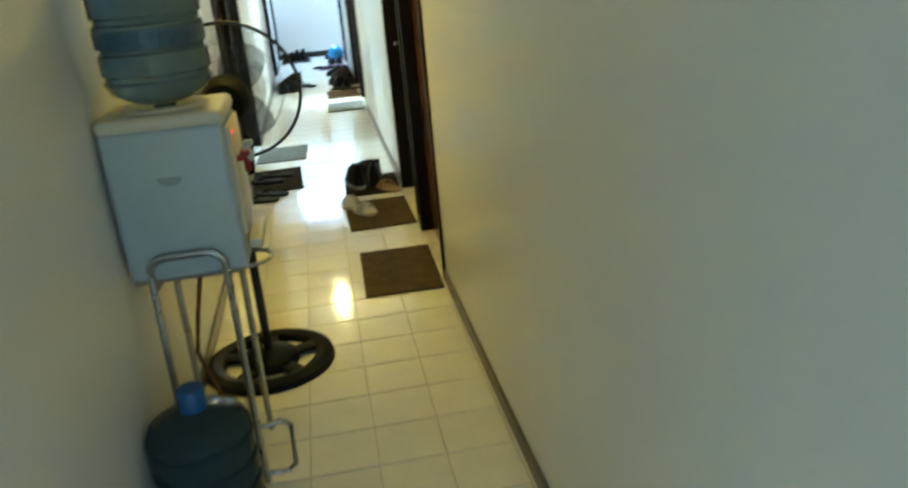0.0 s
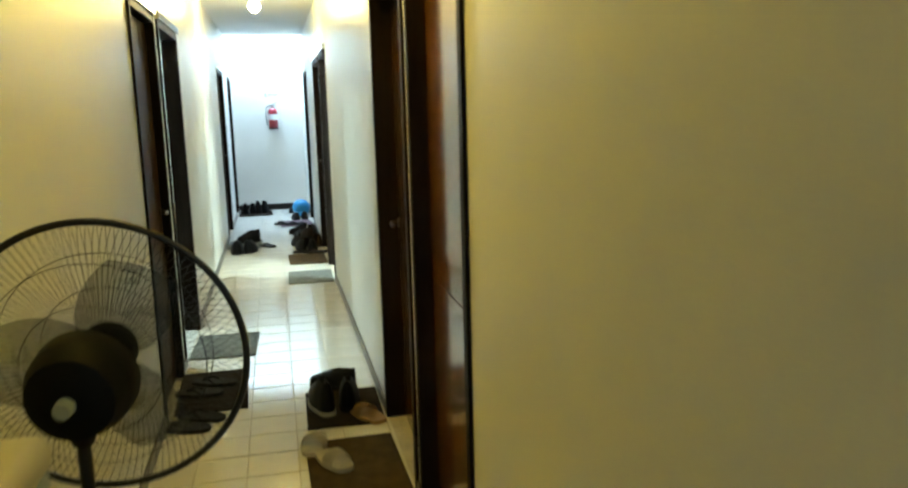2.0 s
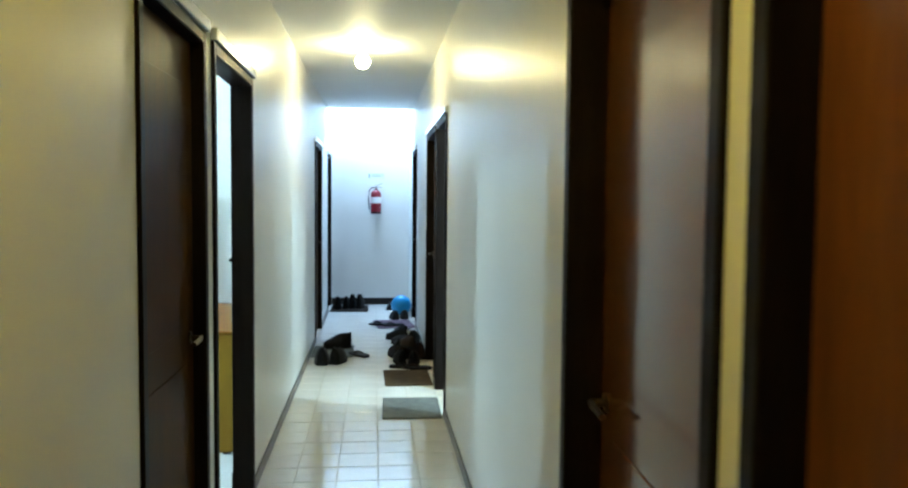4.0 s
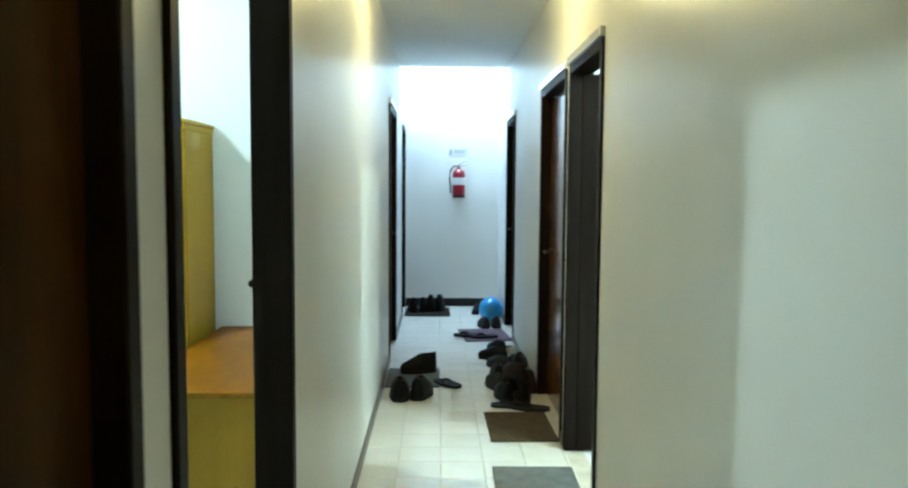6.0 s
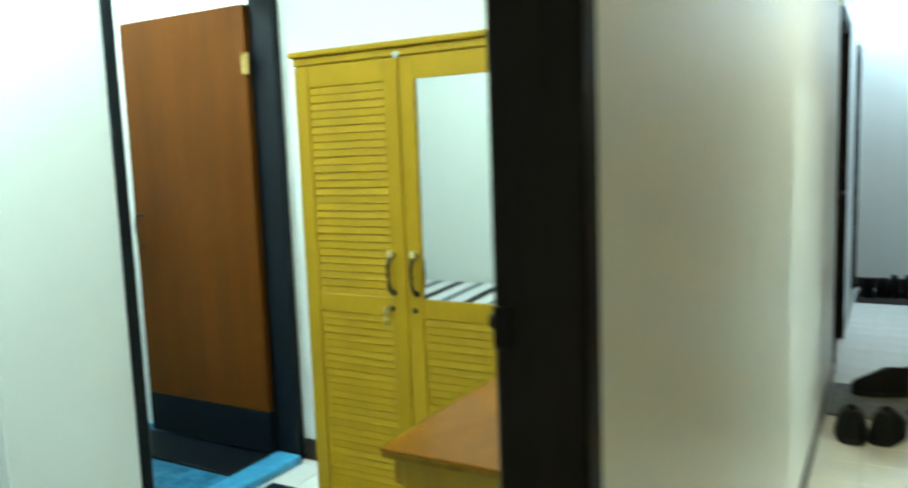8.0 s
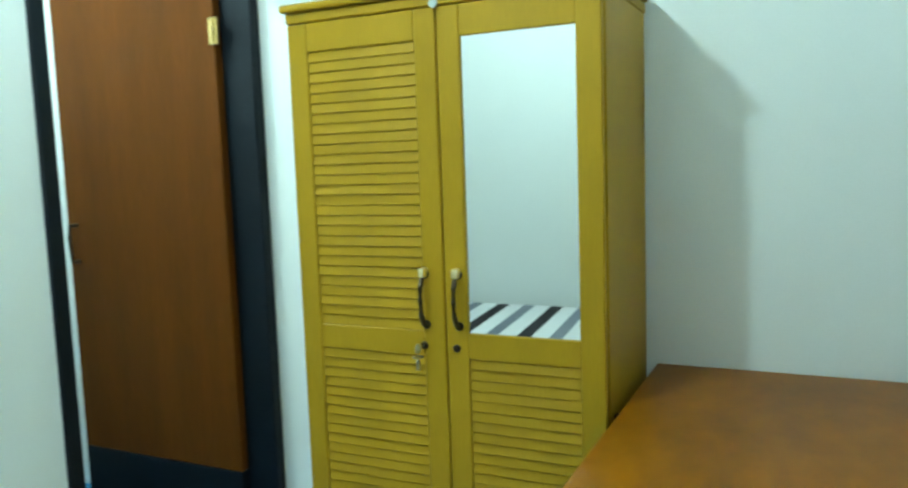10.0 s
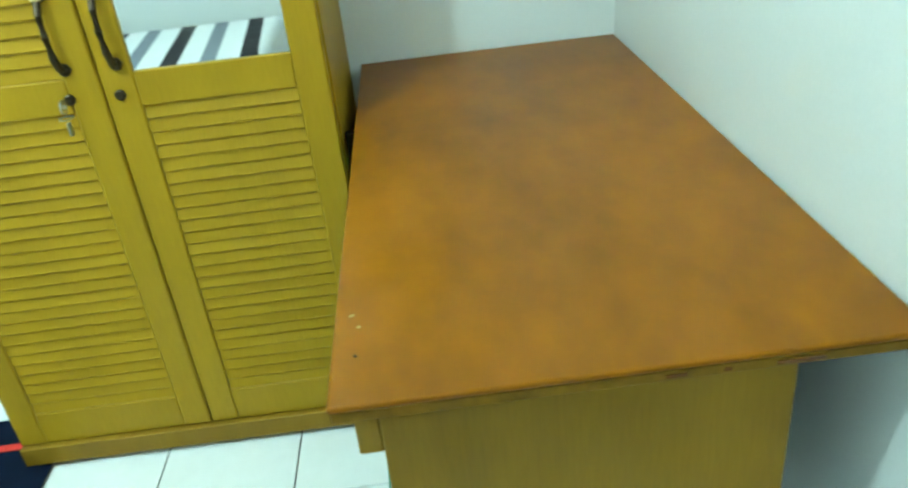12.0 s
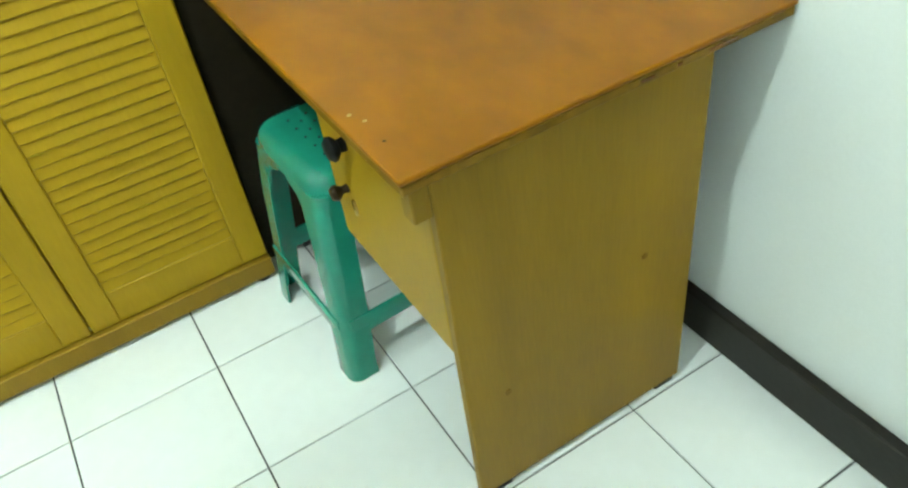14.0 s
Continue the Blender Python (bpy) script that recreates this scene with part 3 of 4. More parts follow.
def stand():
    t = thing("dispenser_stand", (0.178, 4.88, 0), "chrome tubular stand under a water dispenser", "stand")
    r = 0.011
    for y, lab in ((-0.175, "front"), (0.13, "back")):
        bm = bmesh.new()
        top = 0.79 if y < 0 else 0.69
        pts = [(-0.105, y - 0.03, r), (-0.105, y, top - 0.05)] + [(-0.105 + 0.05 - 0.05 * math.cos(radians(a)), y, top - 0.05 + 0.05 * math.sin(radians(a))) for a in range(15, 91, 15)]
        pts += [(0.105 - 0.05 + 0.05 * math.sin(radians(a)), y, top - 0.05 + 0.05 * math.cos(radians(a))) for a in range(0, 91, 15)] + [(0.105, y - 0.03, r)]
        tube(bm, pts, r)
        part("leg_frame", bm, CHROME, t, "bent chrome tube", True)
    for x in (-0.10, 0.10):
        bm = bmesh.new()
        tube(bm, [(x, -0.15, 0.695), (x, 0.15, 0.695)], r)
        part("rail", bm, CHROME, t, "", True)
    bm = bmesh.new()
    box(bm, -0.155, 0.155, -0.15, 0.15, 0.707, 0.7145, 0.003)
    part("platform", bm, CHROME, t, "flat metal platform")
    bm = bmesh.new()
    tube(bm, [(0.14, -0.09, 0.700), (0.155, -0.09, 0.700)] + arc((0.155, -0.02, 0.700), 0.07, -90, 90, 8, "xy") + [(0.14, 0.05, 0.700)], 0.007)
    part("cup_ring", bm, CHROME, t, "bent chrome cup holder", True)
    bm = bmesh.new()
    tube(bm, [(0.105, -0.19, 0.03), (0.17, -0.19, 0.03), (0.20, -0.19, 0.05), (0.20, -0.15, 0.17), (0.17, -0.15, 0.19), (0.105, -0.175, 0.19)], 0.008)
    part("brace", bm, CHROME, t, "bent chrome foot brace", True)


stand()


def spare_jug():
    t = thing("water_jug", (0.148, 4.53, 0), "empty ribbed dark water jug with a blue cap on the floor", "water jug")
    bm = bmesh.new()
    lathe(bm, jug_profile(0.40, 0.147), seg=40)
    part("jug_body", bm, BOTTLE_DARK, t, "", True)
    bm = bmesh.new()
    lathe(bm, [(0, 0.465), (0.034, 0.465), (0.038, 0.460), (0.038, 0.400), (0.03, 0.395)], seg=24)
    part("cap", bm, CAP_BLUE, t, "blue plastic cap", True)


spare_jug()


def power_cable():
    t = thing("power_cable", (0.12, 5.0, 0), "dark brown power cable hanging below a water dispenser", "cable")
    bm = bmesh.new()
    pts = [(0.03, -0.02, 0.700), (0.035, -0.03, 0.62), (0.0, -0.02, 0.48), (-0.03, 0.0, 0.34), (0.0, 0.02, 0.20), (0.03, 0.03, 0.08), (0.02, 0.06, 0.015), (-0.03, 0.12, 0.007), (-0.08, 0.20, 0.007)]
    tube(bm, pts, 0.0075, 8)
    part("cord", bm, CORD, t, "", True)
    bm = bmesh.new()
    box(bm, -0.105, -0.065, 0.195, 0.225, 0.001, 0.026, 0.006, 2)
    part("plug", bm, BLACK, t, "black plug", True)


power_cable()


def fan(place, head, aim, R=0.235):
    t = thing("standing_fan", (*place, 0), "black standing fan with a wire grille and a round base", "fan")
    o = Vector((*place, 0))
    # spoked round base
    bm = bmesh.new()
    lathe(bm, [(0.185, 0.012), (0.192, 0.032), (0.228, 0.042), (0.258, 0.027), (0.264, 0.0), (0.185, 0.0), (0.185, 0.012)], seg=44)
    part("base_ring", bm, MATT_BLACK, t, "black ring base", True)
    bm = bmesh.new()
    lathe(bm, [(0, 0.075), (0.032, 0.072), (0.06, 0.058), (0.105, 0.046), (0.118, 0.030), (0.118, 0.006), (0, 0.006)], seg=28)
    part("base_hub", bm, MATT_BLACK, t, "", True)
    for k in range(5):
        bm = bmesh.new()
        box(bm, 0.085, 0.212, -0.032, 0.032, 0.010, 0.030, 0.006, 2, m=pose(0, 0, 0, 0, 0, 72 * k + 20))
        part("base_spoke", bm, MATT_BLACK, t, "", True)
    hd = Vector(head) - o
    bm = bmesh.new()
    tube(bm, [(0, 0, 0.05), (0, 0, 0.55)], 0.017, 12)
    tube(bm, [(0, 0, 0.55), (0, 0, hd.z - 0.10)], 0.012, 12)
    lathe(bm, [(0.024, 0.52), (0.026, 0.53), (0.026, 0.58), (0.018, 0.595)], seg=16)
    part("pole", bm, BLACK, t, "", True)
    rot = Vector(aim).normalized().to_track_quat("Z", "Y").to_matrix().to_4x4()
    M = Matrix.Translation(hd) @ rot
    # motor housing sits behind the grille
    bm = bmesh.new()
    lathe(bm, [(0, -0.185), (0.042, -0.182), (0.070, -0.168), (0.084, -0.13), (0.088, -0.08), (0.072, -0.055), (0, -0.055)], seg=28, m=M)
    tube(bm, [(0, 0, hd.z - 0.12), tuple(hd + rot.to_3x3() @ Vector((0, 0, -0.12)) - Vector((0, 0, 0.05)))], 0.022, 10)
    motor = part("motor_housing", bm, MATT_BLACK, t, "black motor housing", True)
    bm = bmesh.new()
    lathe(bm, [(0, -0.206), (0.014, -0.205), (0.016, -0.182), (0, -0.178)], seg=14, m=M)
    part("knob", bm, WHITE_PLASTIC, motor, "white knob", True)
    # wire grille: rings and curved radial wires, front and back
    for face, lab in ((1, "grille_front"), (-1, "grille_back")):
        bm = bmesh.new()
        dep = 0.055 if face > 0 else 0.06

        def zz(r):
            return face * dep * (1 - (r / R) ** 3)

        for k in range(110):
            a = 2 * math.pi * k / 110
            pts = []
            for i in range(7):
                r = 0.05 + (R - 0.05) * i / 6
                w = a + 0.28 * (i / 6) * face
                pts.append((r * math.cos(w), r * math.sin(w), zz(r)))
            tube(bm, pts, 0.00048, 4)
        for r in (0.05, 0.12, 0.19):
            tube(bm, [(r * math.cos(2 * math.pi * i / 48), r * math.sin(2 * math.pi * i / 48), zz(r)) for i in range(48)], 0.0007, 4, True)
        if face > 0:
            lathe(bm, [(0, 0.06), (0.045, 0.058), (0.052, 0.05), (0.045, 0.048)], seg=24)
        bmesh.ops.transform(bm, verts=bm.verts, matrix=M)
        part(lab, bm, BLACK, t, "black wire grille", True)
    bm = bmesh.new()
    tube(bm, [(R * math.cos(2 * math.pi * i / 64), R * math.sin(2 * math.pi * i / 64), 0) for i in range(64)], 0.0065, 8, True)
    bmesh.ops.transform(bm, verts=bm.verts, matrix=M)
    part("grille_rim", bm, BLACK, t, "black rim", True)
    for k in range(3):
        bm = bmesh.new()
        rows = []
        for i in range(9):
            r = 0.035 + 0.16 * i / 8
            half = 0.030 + 0.055 * math.sin(math.pi * min(1, (i + 1) / 9) * 0.8)
            rows.append([bm.verts.new(M @ Vector((r * math.cos(2.094 * k + s * half / max(r, 0.06)), r * math.sin(2.094 * k + s * half / max(r, 0.06)), s * 0.018))) for s in (-1, -0.5, 0, 0.5, 1)])
        for a, b in zip(rows, rows[1:]):
            for i in range(4):
                bm.faces.new((a[i], a[i + 1], b[i + 1], b[i]))
        bmesh.ops.solidify(bm, geom=bm.faces[:], thickness=0.002)
        part("blade", bm, BLADE, t, "smoky translucent blade", True)
    bm = bmesh.new()
    lathe(bm, [(0, 0.03), (0.03, 0.028), (0.036, 0.0), (0.03, -0.03), (0, -0.03)], seg=20, m=M)
    part("hub", bm, BLACK, t, "", True)
    return t


fan((0.262, 5.50), (0.292, 5.56, 1.110), (0.10, 1.0, 0.10), 0.255)


# ---- floor mats, shoes and other things in the corridor ----
def floor_mat(x0, x1, y0, y1, material, label, turn=0.0, z=0.0):
    t = thing("door_mat", ((x0 + x1) / 2, (y0 + y1) / 2, z), label, "mat", turn=turn)
    hx, hy = (x1 - x0) / 2, (y1 - y0) / 2
    bm = bmesh.new()
    nx, ny = 10, 14
    grid = [[bm.verts.new((-hx + 2 * hx * i / nx, -hy + 2 * hy * j / ny, 0.009 + 0.0016 * noise.noise(Vector((i * 0.7 + x0 * 9, j * 0.6, y0))))) for j in range(ny + 1)] for i in range(nx + 1)]
    for i in range(nx):
        for j in range(ny):
            bm.faces.new((grid[i][j], grid[i + 1][j], grid[i + 1][j + 1], grid[i][j + 1]))
    edge = [e for e in bm.edges if e.is_boundary]
    r = bmesh.ops.extrude_edge_only(bm, edges=edge)
    for v in [g for g in r["geom"] if isinstance(g, bmesh.types.BMVert)]:
        v.co.z = 0.001
        v.co.x *= 1.008
        v.co.y *= 1.006
    part("carpet", bm, material, t)
    bm = bmesh.new()
    w = 0.010
    for a, b, c, d in ((-hx - 0.003, hx + 0.003, -hy - 0.003, -hy + w), (-hx - 0.003, hx + 0.003, hy - w, hy + 0.003), (-hx - 0.003, -hx + w, -hy + w, hy - w), (hx - w, hx + 0.003, -hy + w, hy - w)):
        box(bm, a, b, c, d, 0.001, 0.0115, 0.003)
    part("border", bm, material, t, "bound edge")
    return t


floor_mat(0.705, 1.085, 6.00, 6.61, MAT_BROWN, "brown carpet door mat on cream tiles", -1)
floor_mat(0.680, 1.082, 7.03, 7.61, MAT_BROWN, "brown carpet door mat under off-white slippers", 1)
floor_mat(0.70, 1.082, 7.77, 8.27, MAT_DARK, "dark brown door mat under black high-top shoes", -1)
floor_mat(0.016, 0.385, 8.16, 8.81, MAT_DARK, "dark brown door mat before a closed door", 2)
floor_mat(0.016, 0.425, 9.10, 9.635, MAT_GREY, "grey carpet door mat before the open bedroom", -2)
floor_mat(0.680, 1.085, 11.16, 11.70, MAT_GREY, "grey carpet door mat on cream tiles", -1)
floor_mat(0.702, 1.085, 12.11, 12.66, MAT_BROWN, "brown carpet door mat beside a pile of shoes", 1)
floor_mat(0.02, 0.41, 13.28, 13.83, MAT_GREY, "grey carpet door mat under black shoes", 0)
floor_mat(0.63, 1.07, 14.92, 15.50, MAT_PURPLE, "mauve carpet door mat with flip-flops", 6)
floor_mat(0.03, 0.53, 16.27, 16.82, MAT_DARK, "dark carpet door mat against the end wall", 0)


def outline(u, wide=1.0):
    """Half widths of a sole along its length, 0 heel to 1 toe: (inner, outer)."""
    base = 0.030 + 0.014 * math.sin(math.pi * min(1, u * 1.15) ** 1.3) + 0.004 * u
    tip = max(0.0, 1 - ((u - 0.86) / 0.15) ** 2) ** 0.5 if u > 0.86 else 1.0
    heel = max(0.0, 1 - ((0.10 - u) / 0.11) ** 2) ** 0.5 if u < 0.10 else 1.0
    return 1.16 * base * min(tip, heel) * wide


def sole_mesh(bm, L, z0, z1, wide=1.0, n=18):
    top, low = [], []
    for i in range(n + 1):
        u = i / n
        h = max(outline(u, wide), 0.002)
        low.append((bm.verts.new((-h, (u - 0.5) * L, z0)), bm.verts.new((h, (u - 0.5) * L, z0))))
        top.append((bm.verts.new((-h, (u - 0.5) * L, z1)), bm.verts.new((h, (u - 0.5) * L, z1))))
    for i in range(n):
        bm.faces.new((top[i][0], top[i][1], top[i + 1][1], top[i + 1][0]))
        bm.faces.new((low[i][0], low[i + 1][0], low[i + 1][1], low[i][1]))
        bm.faces.new((low[i][0], top[i][0], top[i + 1][0], low[i + 1][0]))
        bm.faces.new((low[i][1], low[i + 1][1], top[i + 1][1], top[i][1]))
    bm.faces.new((low[0][0], low[0][1], top[0][1], top[0][0]))
    bm.faces.new((low[n][1], low[n][0], top[n][0], top[n][1]))


def shoe(x, y, turn, material, label, L=0.27, high=0.10, z=0.0, sole=None, group=""):
    t = thing("shoe", (x, y, z), label, "shoe", group, turn)
    bm = bmesh.new()
    sole_mesh(bm, L, 0.001, 0.024, 1.06)
    part("sole", bm, sole or RUBBER, t, "rubber sole", True)
    bm = bmesh.new()
    n, seg = 16, 14
    rings = []
    for i in range(n + 1):
        u = i / n
        h = max(outline(u, 1.0), 0.004)
        top = high * (0.95 - 0.05 * u) if u < 0.42 else high * (0.93 - 1.0 * (u - 0.42) ** 0.9)
        if u > 0.9:
            top = min(top, high * 0.42 * (1 - ((u - 0.9) / 0.13) ** 2) + 0.008)
        top = max(top, 0.012)
        ring = []
        for k in range(seg + 1):
            a = math.pi * k / seg
            zz = 0.024 + top * math.sin(a) ** 0.75
            xx = h * math.cos(a) * (1 - 0.18 * math.sin(a))
            if u < 0.45 and 0.12 < u and math.sin(a) > 0.93:
                zz -= 0.05 * (math.sin(a) - 0.93) / 0.07
            ring.append(bm.verts.new((xx, (u - 0.5) * L, zz)))
        rings.append(ring)
    for a, b in zip(rings, rings[1:]):
        for k in range(seg):
            bm.faces.new((a[k], a[k + 1], b[k + 1], b[k]))
    bm.faces.new(rings[0])
    bm.faces.new(rings[-1])
    part("upper", bm, material, t, "", True, 70)
    bm = bmesh.new()
    for i in range(4):
        u = 0.50 + i * 0.065
        zt = 0.024 + high * (0.93 - 1.0 * (u - 0.42) ** 0.9) * 0.985
        tube(bm, [(-0.022, (u - 0.5) * L, zt - 0.012), (0, (u - 0.492) * L, zt + 0.003), (0.022, (u - 0.5) * L, zt - 0.012)], 0.0022, 5)
    part("laces", bm, RUBBER if sole else SNEAKER, t, "", True)
    return t


def flip_flop(x, y, turn, material, strap, label, L=0.26, z=0.0, band=False, group=""):
    t = thing("flip_flop", (x, y, z), label, "flip-flop", group, turn)
    bm = bmesh.new()
    sole_mesh(bm, L, 0.001, 0.020, 1.1)
    part("sole", bm, material, t, "", True)
    bm = bmesh.new()
    if band:
        rows = []
        for u in (0.48, 0.56, 0.64, 0.72, 0.78):
            h = outline(u, 1.12)
            rows.append([bm.verts.new((h * math.cos(math.pi * k / 8), (u - 0.5) * L, 0.016 + (0.052 - 0.02 * (u - 0.48)) * math.sin(math.pi * k / 8))) for k in range(9)])
        for a, b in zip(rows, rows[1:]):
            for k in range(8):
                bm.faces.new((a[k], a[k + 1], b[k + 1], b[k]))
        bmesh.ops.solidify(bm, geom=bm.faces[:], thickness=0.005)
    else:
        for s in (-1, 1):
            tube(bm, [(0, 0.27 * L, 0.018), (s * 0.008, 0.22 * L, 0.034), (s * 0.030, 0.08 * L, 0.036), (s * 0.041, -0.06 * L, 0.016)], 0.006, 6)
    part("strap", bm, strap, t, "", True)
    return t


def shoe_pair(x, y, turn, material, label, gap=0.11, **k):
    c, s = math.cos(radians(turn)), math.sin(radians(turn))
    for e, jit in ((-1, 4), (1, -7)):
        shoe(x + e * gap / 2 * c, y + e * gap / 2 * s + e * 0.012, turn + jit, material, label, **k)


# before the west doors
flip_flop(0.10, 7.96, 70, RUBBER, RUBBER, "black flip-flop on cream tiles beside the wall")
flip_flop(0.17, 8.09, 62, RUBBER, RUBBER, "black flip-flop lying half on a dark mat", z=0.001)
flip_flop(0.13, 8.42, 80, RUBBER, LEATHER, "black strapped sandal on a dark mat", z=0.0115)
flip_flop(0.20, 8.58, 72, RUBBER, LEATHER, "black strapped sandal on a dark mat", z=0.0115)
# before the east doors
flip_flop(0.715, 7.56, 168, OFFWHITE, OFFWHITE, "off-white slipper with a wide band on a brown mat", z=0.0115, band=True, L=0.24)
flip_flop(0.79, 7.36, 205, OFFWHITE, OFFWHITE, "off-white slipper with a wide band on a brown mat", z=0.0115, band=True, L=0.24)
flip_flop(1.0, 7.86, 30, BEIGE, BEIGE, "tan slipper beside black high-top shoes", band=True, L=0.24)


shoe(0.775, 8.03, 14, LEATHER, "black high-top shoe with a pale sole on a dark mat", L=0.29, high=0.17, z=0.0115, sole=PALE_RUBBER)
shoe(0.925, 8.07, -8, LEATHER, "black high-top shoe on a dark mat by a door", L=0.29, high=0.15, z=0.0115)
shoe(0.86, 8.36, 64, LEATHER, "black low shoe behind high-top shoes", L=0.27, high=0.10)
for ob in (shoe(0.14, 13.05, 3, LEATHER, "black leather shoe on cream tiles beside the wall", L=0.31, high=0.13),
           shoe(0.288, 13.08, -14, LEATHER, "black leather shoe on cream tiles turned askew", L=0.31, high=0.13),
           shoe(0.25, 13.70, 106, LEATHER, "high black shoe lying on a grey mat", z=0.0115, L=0.28, high=0.125)):
    ob.scale = (1.28, 1.0, 1.08)
flip_flop(0.47, 13.36, 40, RUBBER, RUBBER, "black flip-flop on cream tiles")
# heap of shoes before the brown door
flip_flop(0.88, 12.82, 96, RUBBER, RUBBER, "dark flip-flop before a heap of shoes")
flip_flop(1.0, 12.75, 78, RUBBER, SUEDE, "dark flip-flop before a heap of shoes")
for x, y, tn, m_, hh in ((0.80, 13.05, 12, LEATHER, 0.12), (0.93, 13.02, -6, LEATHER, 0.12), (0.99, 13.28, 8, SUEDE, 0.15), (0.86, 13.30, -10, SUEDE, 0.15), (0.76, 13.34, 14, SNEAKER, 0.11), (0.80, 13.62, 4, LEATHER, 0.11), (0.92, 13.60, -6, SUEDE, 0.11), (0.83, 13.92, 30, SNEAKER, 0.10), (0.95, 13.95, 18, LEATHER, 0.10), (0.82, 14.22, 70, LEATHER, 0.11), (0.97, 14.28, -20, PALE_RUBBER, 0.10), (0.86, 14.48, 25, LEATHER, 0.11)):
    shoe(x + 0.05, y - 0.03, tn, m_, {"black_leather": "black leather shoe in a heap by a door", "brown_leather": "brown leather ankle shoe in a heap by a door", "grey_fabric": "grey fabric sneaker in a heap by a door", "pale_sole": "pale canvas shoe in a heap by a door"}[m_.name], high=hh, group="shoes by the door")
shoe(0.93, 13.13, 20, SUEDE, "brown leather shoe lying on top of other shoes", z=0.125, group="shoes by the door")
shoe(1.0, 13.39, -15, LEATHER, "black leather shoe lying on top of other shoes", z=0.13, group="shoes by the door")
# far end
flip_flop(0.68, 15.12, 80, RUBBER, RUBBER, "dark flip-flop on a mauve mat", z=0.0115)
flip_flop(0.84, 15.06, 100, RUBBER, RUBBER, "dark flip-flop on a mauve mat", z=0.0115)


def ball():
    t = thing("ball", (0.965, 15.98, 0), "light blue plastic ball on the floor by a dark door", "ball")
    bm = bmesh.new()
    bmesh.ops.create_uvsphere(bm, u_segments=28, v_segments=18, radius=0.132)
    bmesh.ops.translate(bm, verts=bm.verts, vec=(0, 0, 0.130))
    for v in bm.verts:
        v.co.z = max(v.co.z, 0.004)
    part("shell", bm, BALL_BLUE, t, "", True, 60)
    bm = bmesh.new()
    tube(bm, [(0.133 * math.cos(2 * math.pi * i / 40), 0.133 * math.sin(2 * math.pi * i / 40), 0.130) for i in range(40)], 0.0025, 5, True)
    part("seam", bm, BALL_BLUE, t, "", True)


ball()
shoe_pair(0.93, 15.68, 8, SNEAKER, "grey fabric sneaker before a light blue ball", gap=0.13)
shoe_pair(0.91, 16.50, 170, LEATHER, "black leather shoe near the end wall", gap=0.13)
shoe(0.98, 16.30, 40, SNEAKER, "grey fabric sneaker near the end wall")
shoe_pair(0.17, 16.60, 8, LEATHER, "black leather boot on a dark mat", gap=0.12, z=0.0115, high=0.16)
shoe_pair(0.37, 16.64, -4, LEATHER, "black leather boot on a dark mat", gap=0.11, z=0.0115, high=0.19)


def extinguisher(x, z):
    t = thing("fire_extinguisher", (x, END, z), "red fire extinguisher hanging on the white end wall", "fire extinguisher")
    r, y = 0.073, -0.085
    bm = bmesh.new()
    lathe(bm, [(0, 0), (r * 0.96, 0), (r, 0.012), (r, 0.265), (r * 0.93, 0.295), (r * 0.75, 0.318), (r * 0.45, 0.332), (0.02, 0.336), (0.02, 0.355), (0, 0.355)], (0, y, 0), 28)
    part("cylinder", bm, EXT_RED, t, "", True)
    bm = bmesh.new()
    lathe(bm, [(r + 0.0012, 0.15), (r + 0.0012, 0.235)], (0, y, 0), 28)
    part("label_band", bm, PAPER, t, "white paper label", True)
    bm = bmesh.new()
    lathe(bm, [(r + 0.001, 0.005), (r + 0.001, 0.03)], (0, y, 0), 28)
    part("foot_band", bm, BLACK, t, "", True)
    bm = bmesh.new()
    lathe(bm, [(0, 0.355), (0.018, 0.355), (0.018, 0.385), (0, 0.385)], (0, y, 0), 16)
    tube(bm, [(0.0, y, 0.39), (0.05, y - 0.01, 0.415), (0.09, y - 0.015, 0.43)], 0.007, 6)
    tube(bm, [(0.0, y, 0.37), (0.05, y - 0.01, 0.375), (0.085, y - 0.015, 0.38)], 0.006, 6)
    part("valve", bm, CHROME, t, "metal valve and levers", True)
    bm = bmesh.new()
    tube(bm, [(-0.015, y, 0.37), (-0.06, y - 0.01, 0.37), (-0.095, y - 0.01, 0.33), (-0.108, y, 0.22), (-0.098, y, 0.12), (-0.09, y, 0.05)], 0.009, 8)
    part("hose", bm, BLACK, t, "black hose", True)
    bm = bmesh.new()
    box(bm, -0.02, 0.02, y + 0.07, 0.0, 0.24, 0.28, 0.002)
    part("bracket", bm, CHROME, t, "wall bracket")
    s = thing("sign", (x + 0.0, END - 0.001, z + 0.495), "small white instruction sign on the end wall", "sign")
    bm = bmesh.new()
    box(bm, -0.11, 0.12, -0.004, 0, 0, 0.085, 0.001)
    part("plate", bm, PAPER, s)
    bm = bmesh.new()
    box(bm, -0.105, -0.085, -0.0065, -0.0045, 0.012, 0.072)
    box(bm, -0.06, 0.10, -0.0065, -0.0045, 0.052, 0.062)
    box(bm, -0.06, 0.07, -0.0065, -0.0045, 0.030, 0.038)
    part("print", bm, GREY_MARK, s, "grey print bars")


extinguisher(0.635, 1.30)


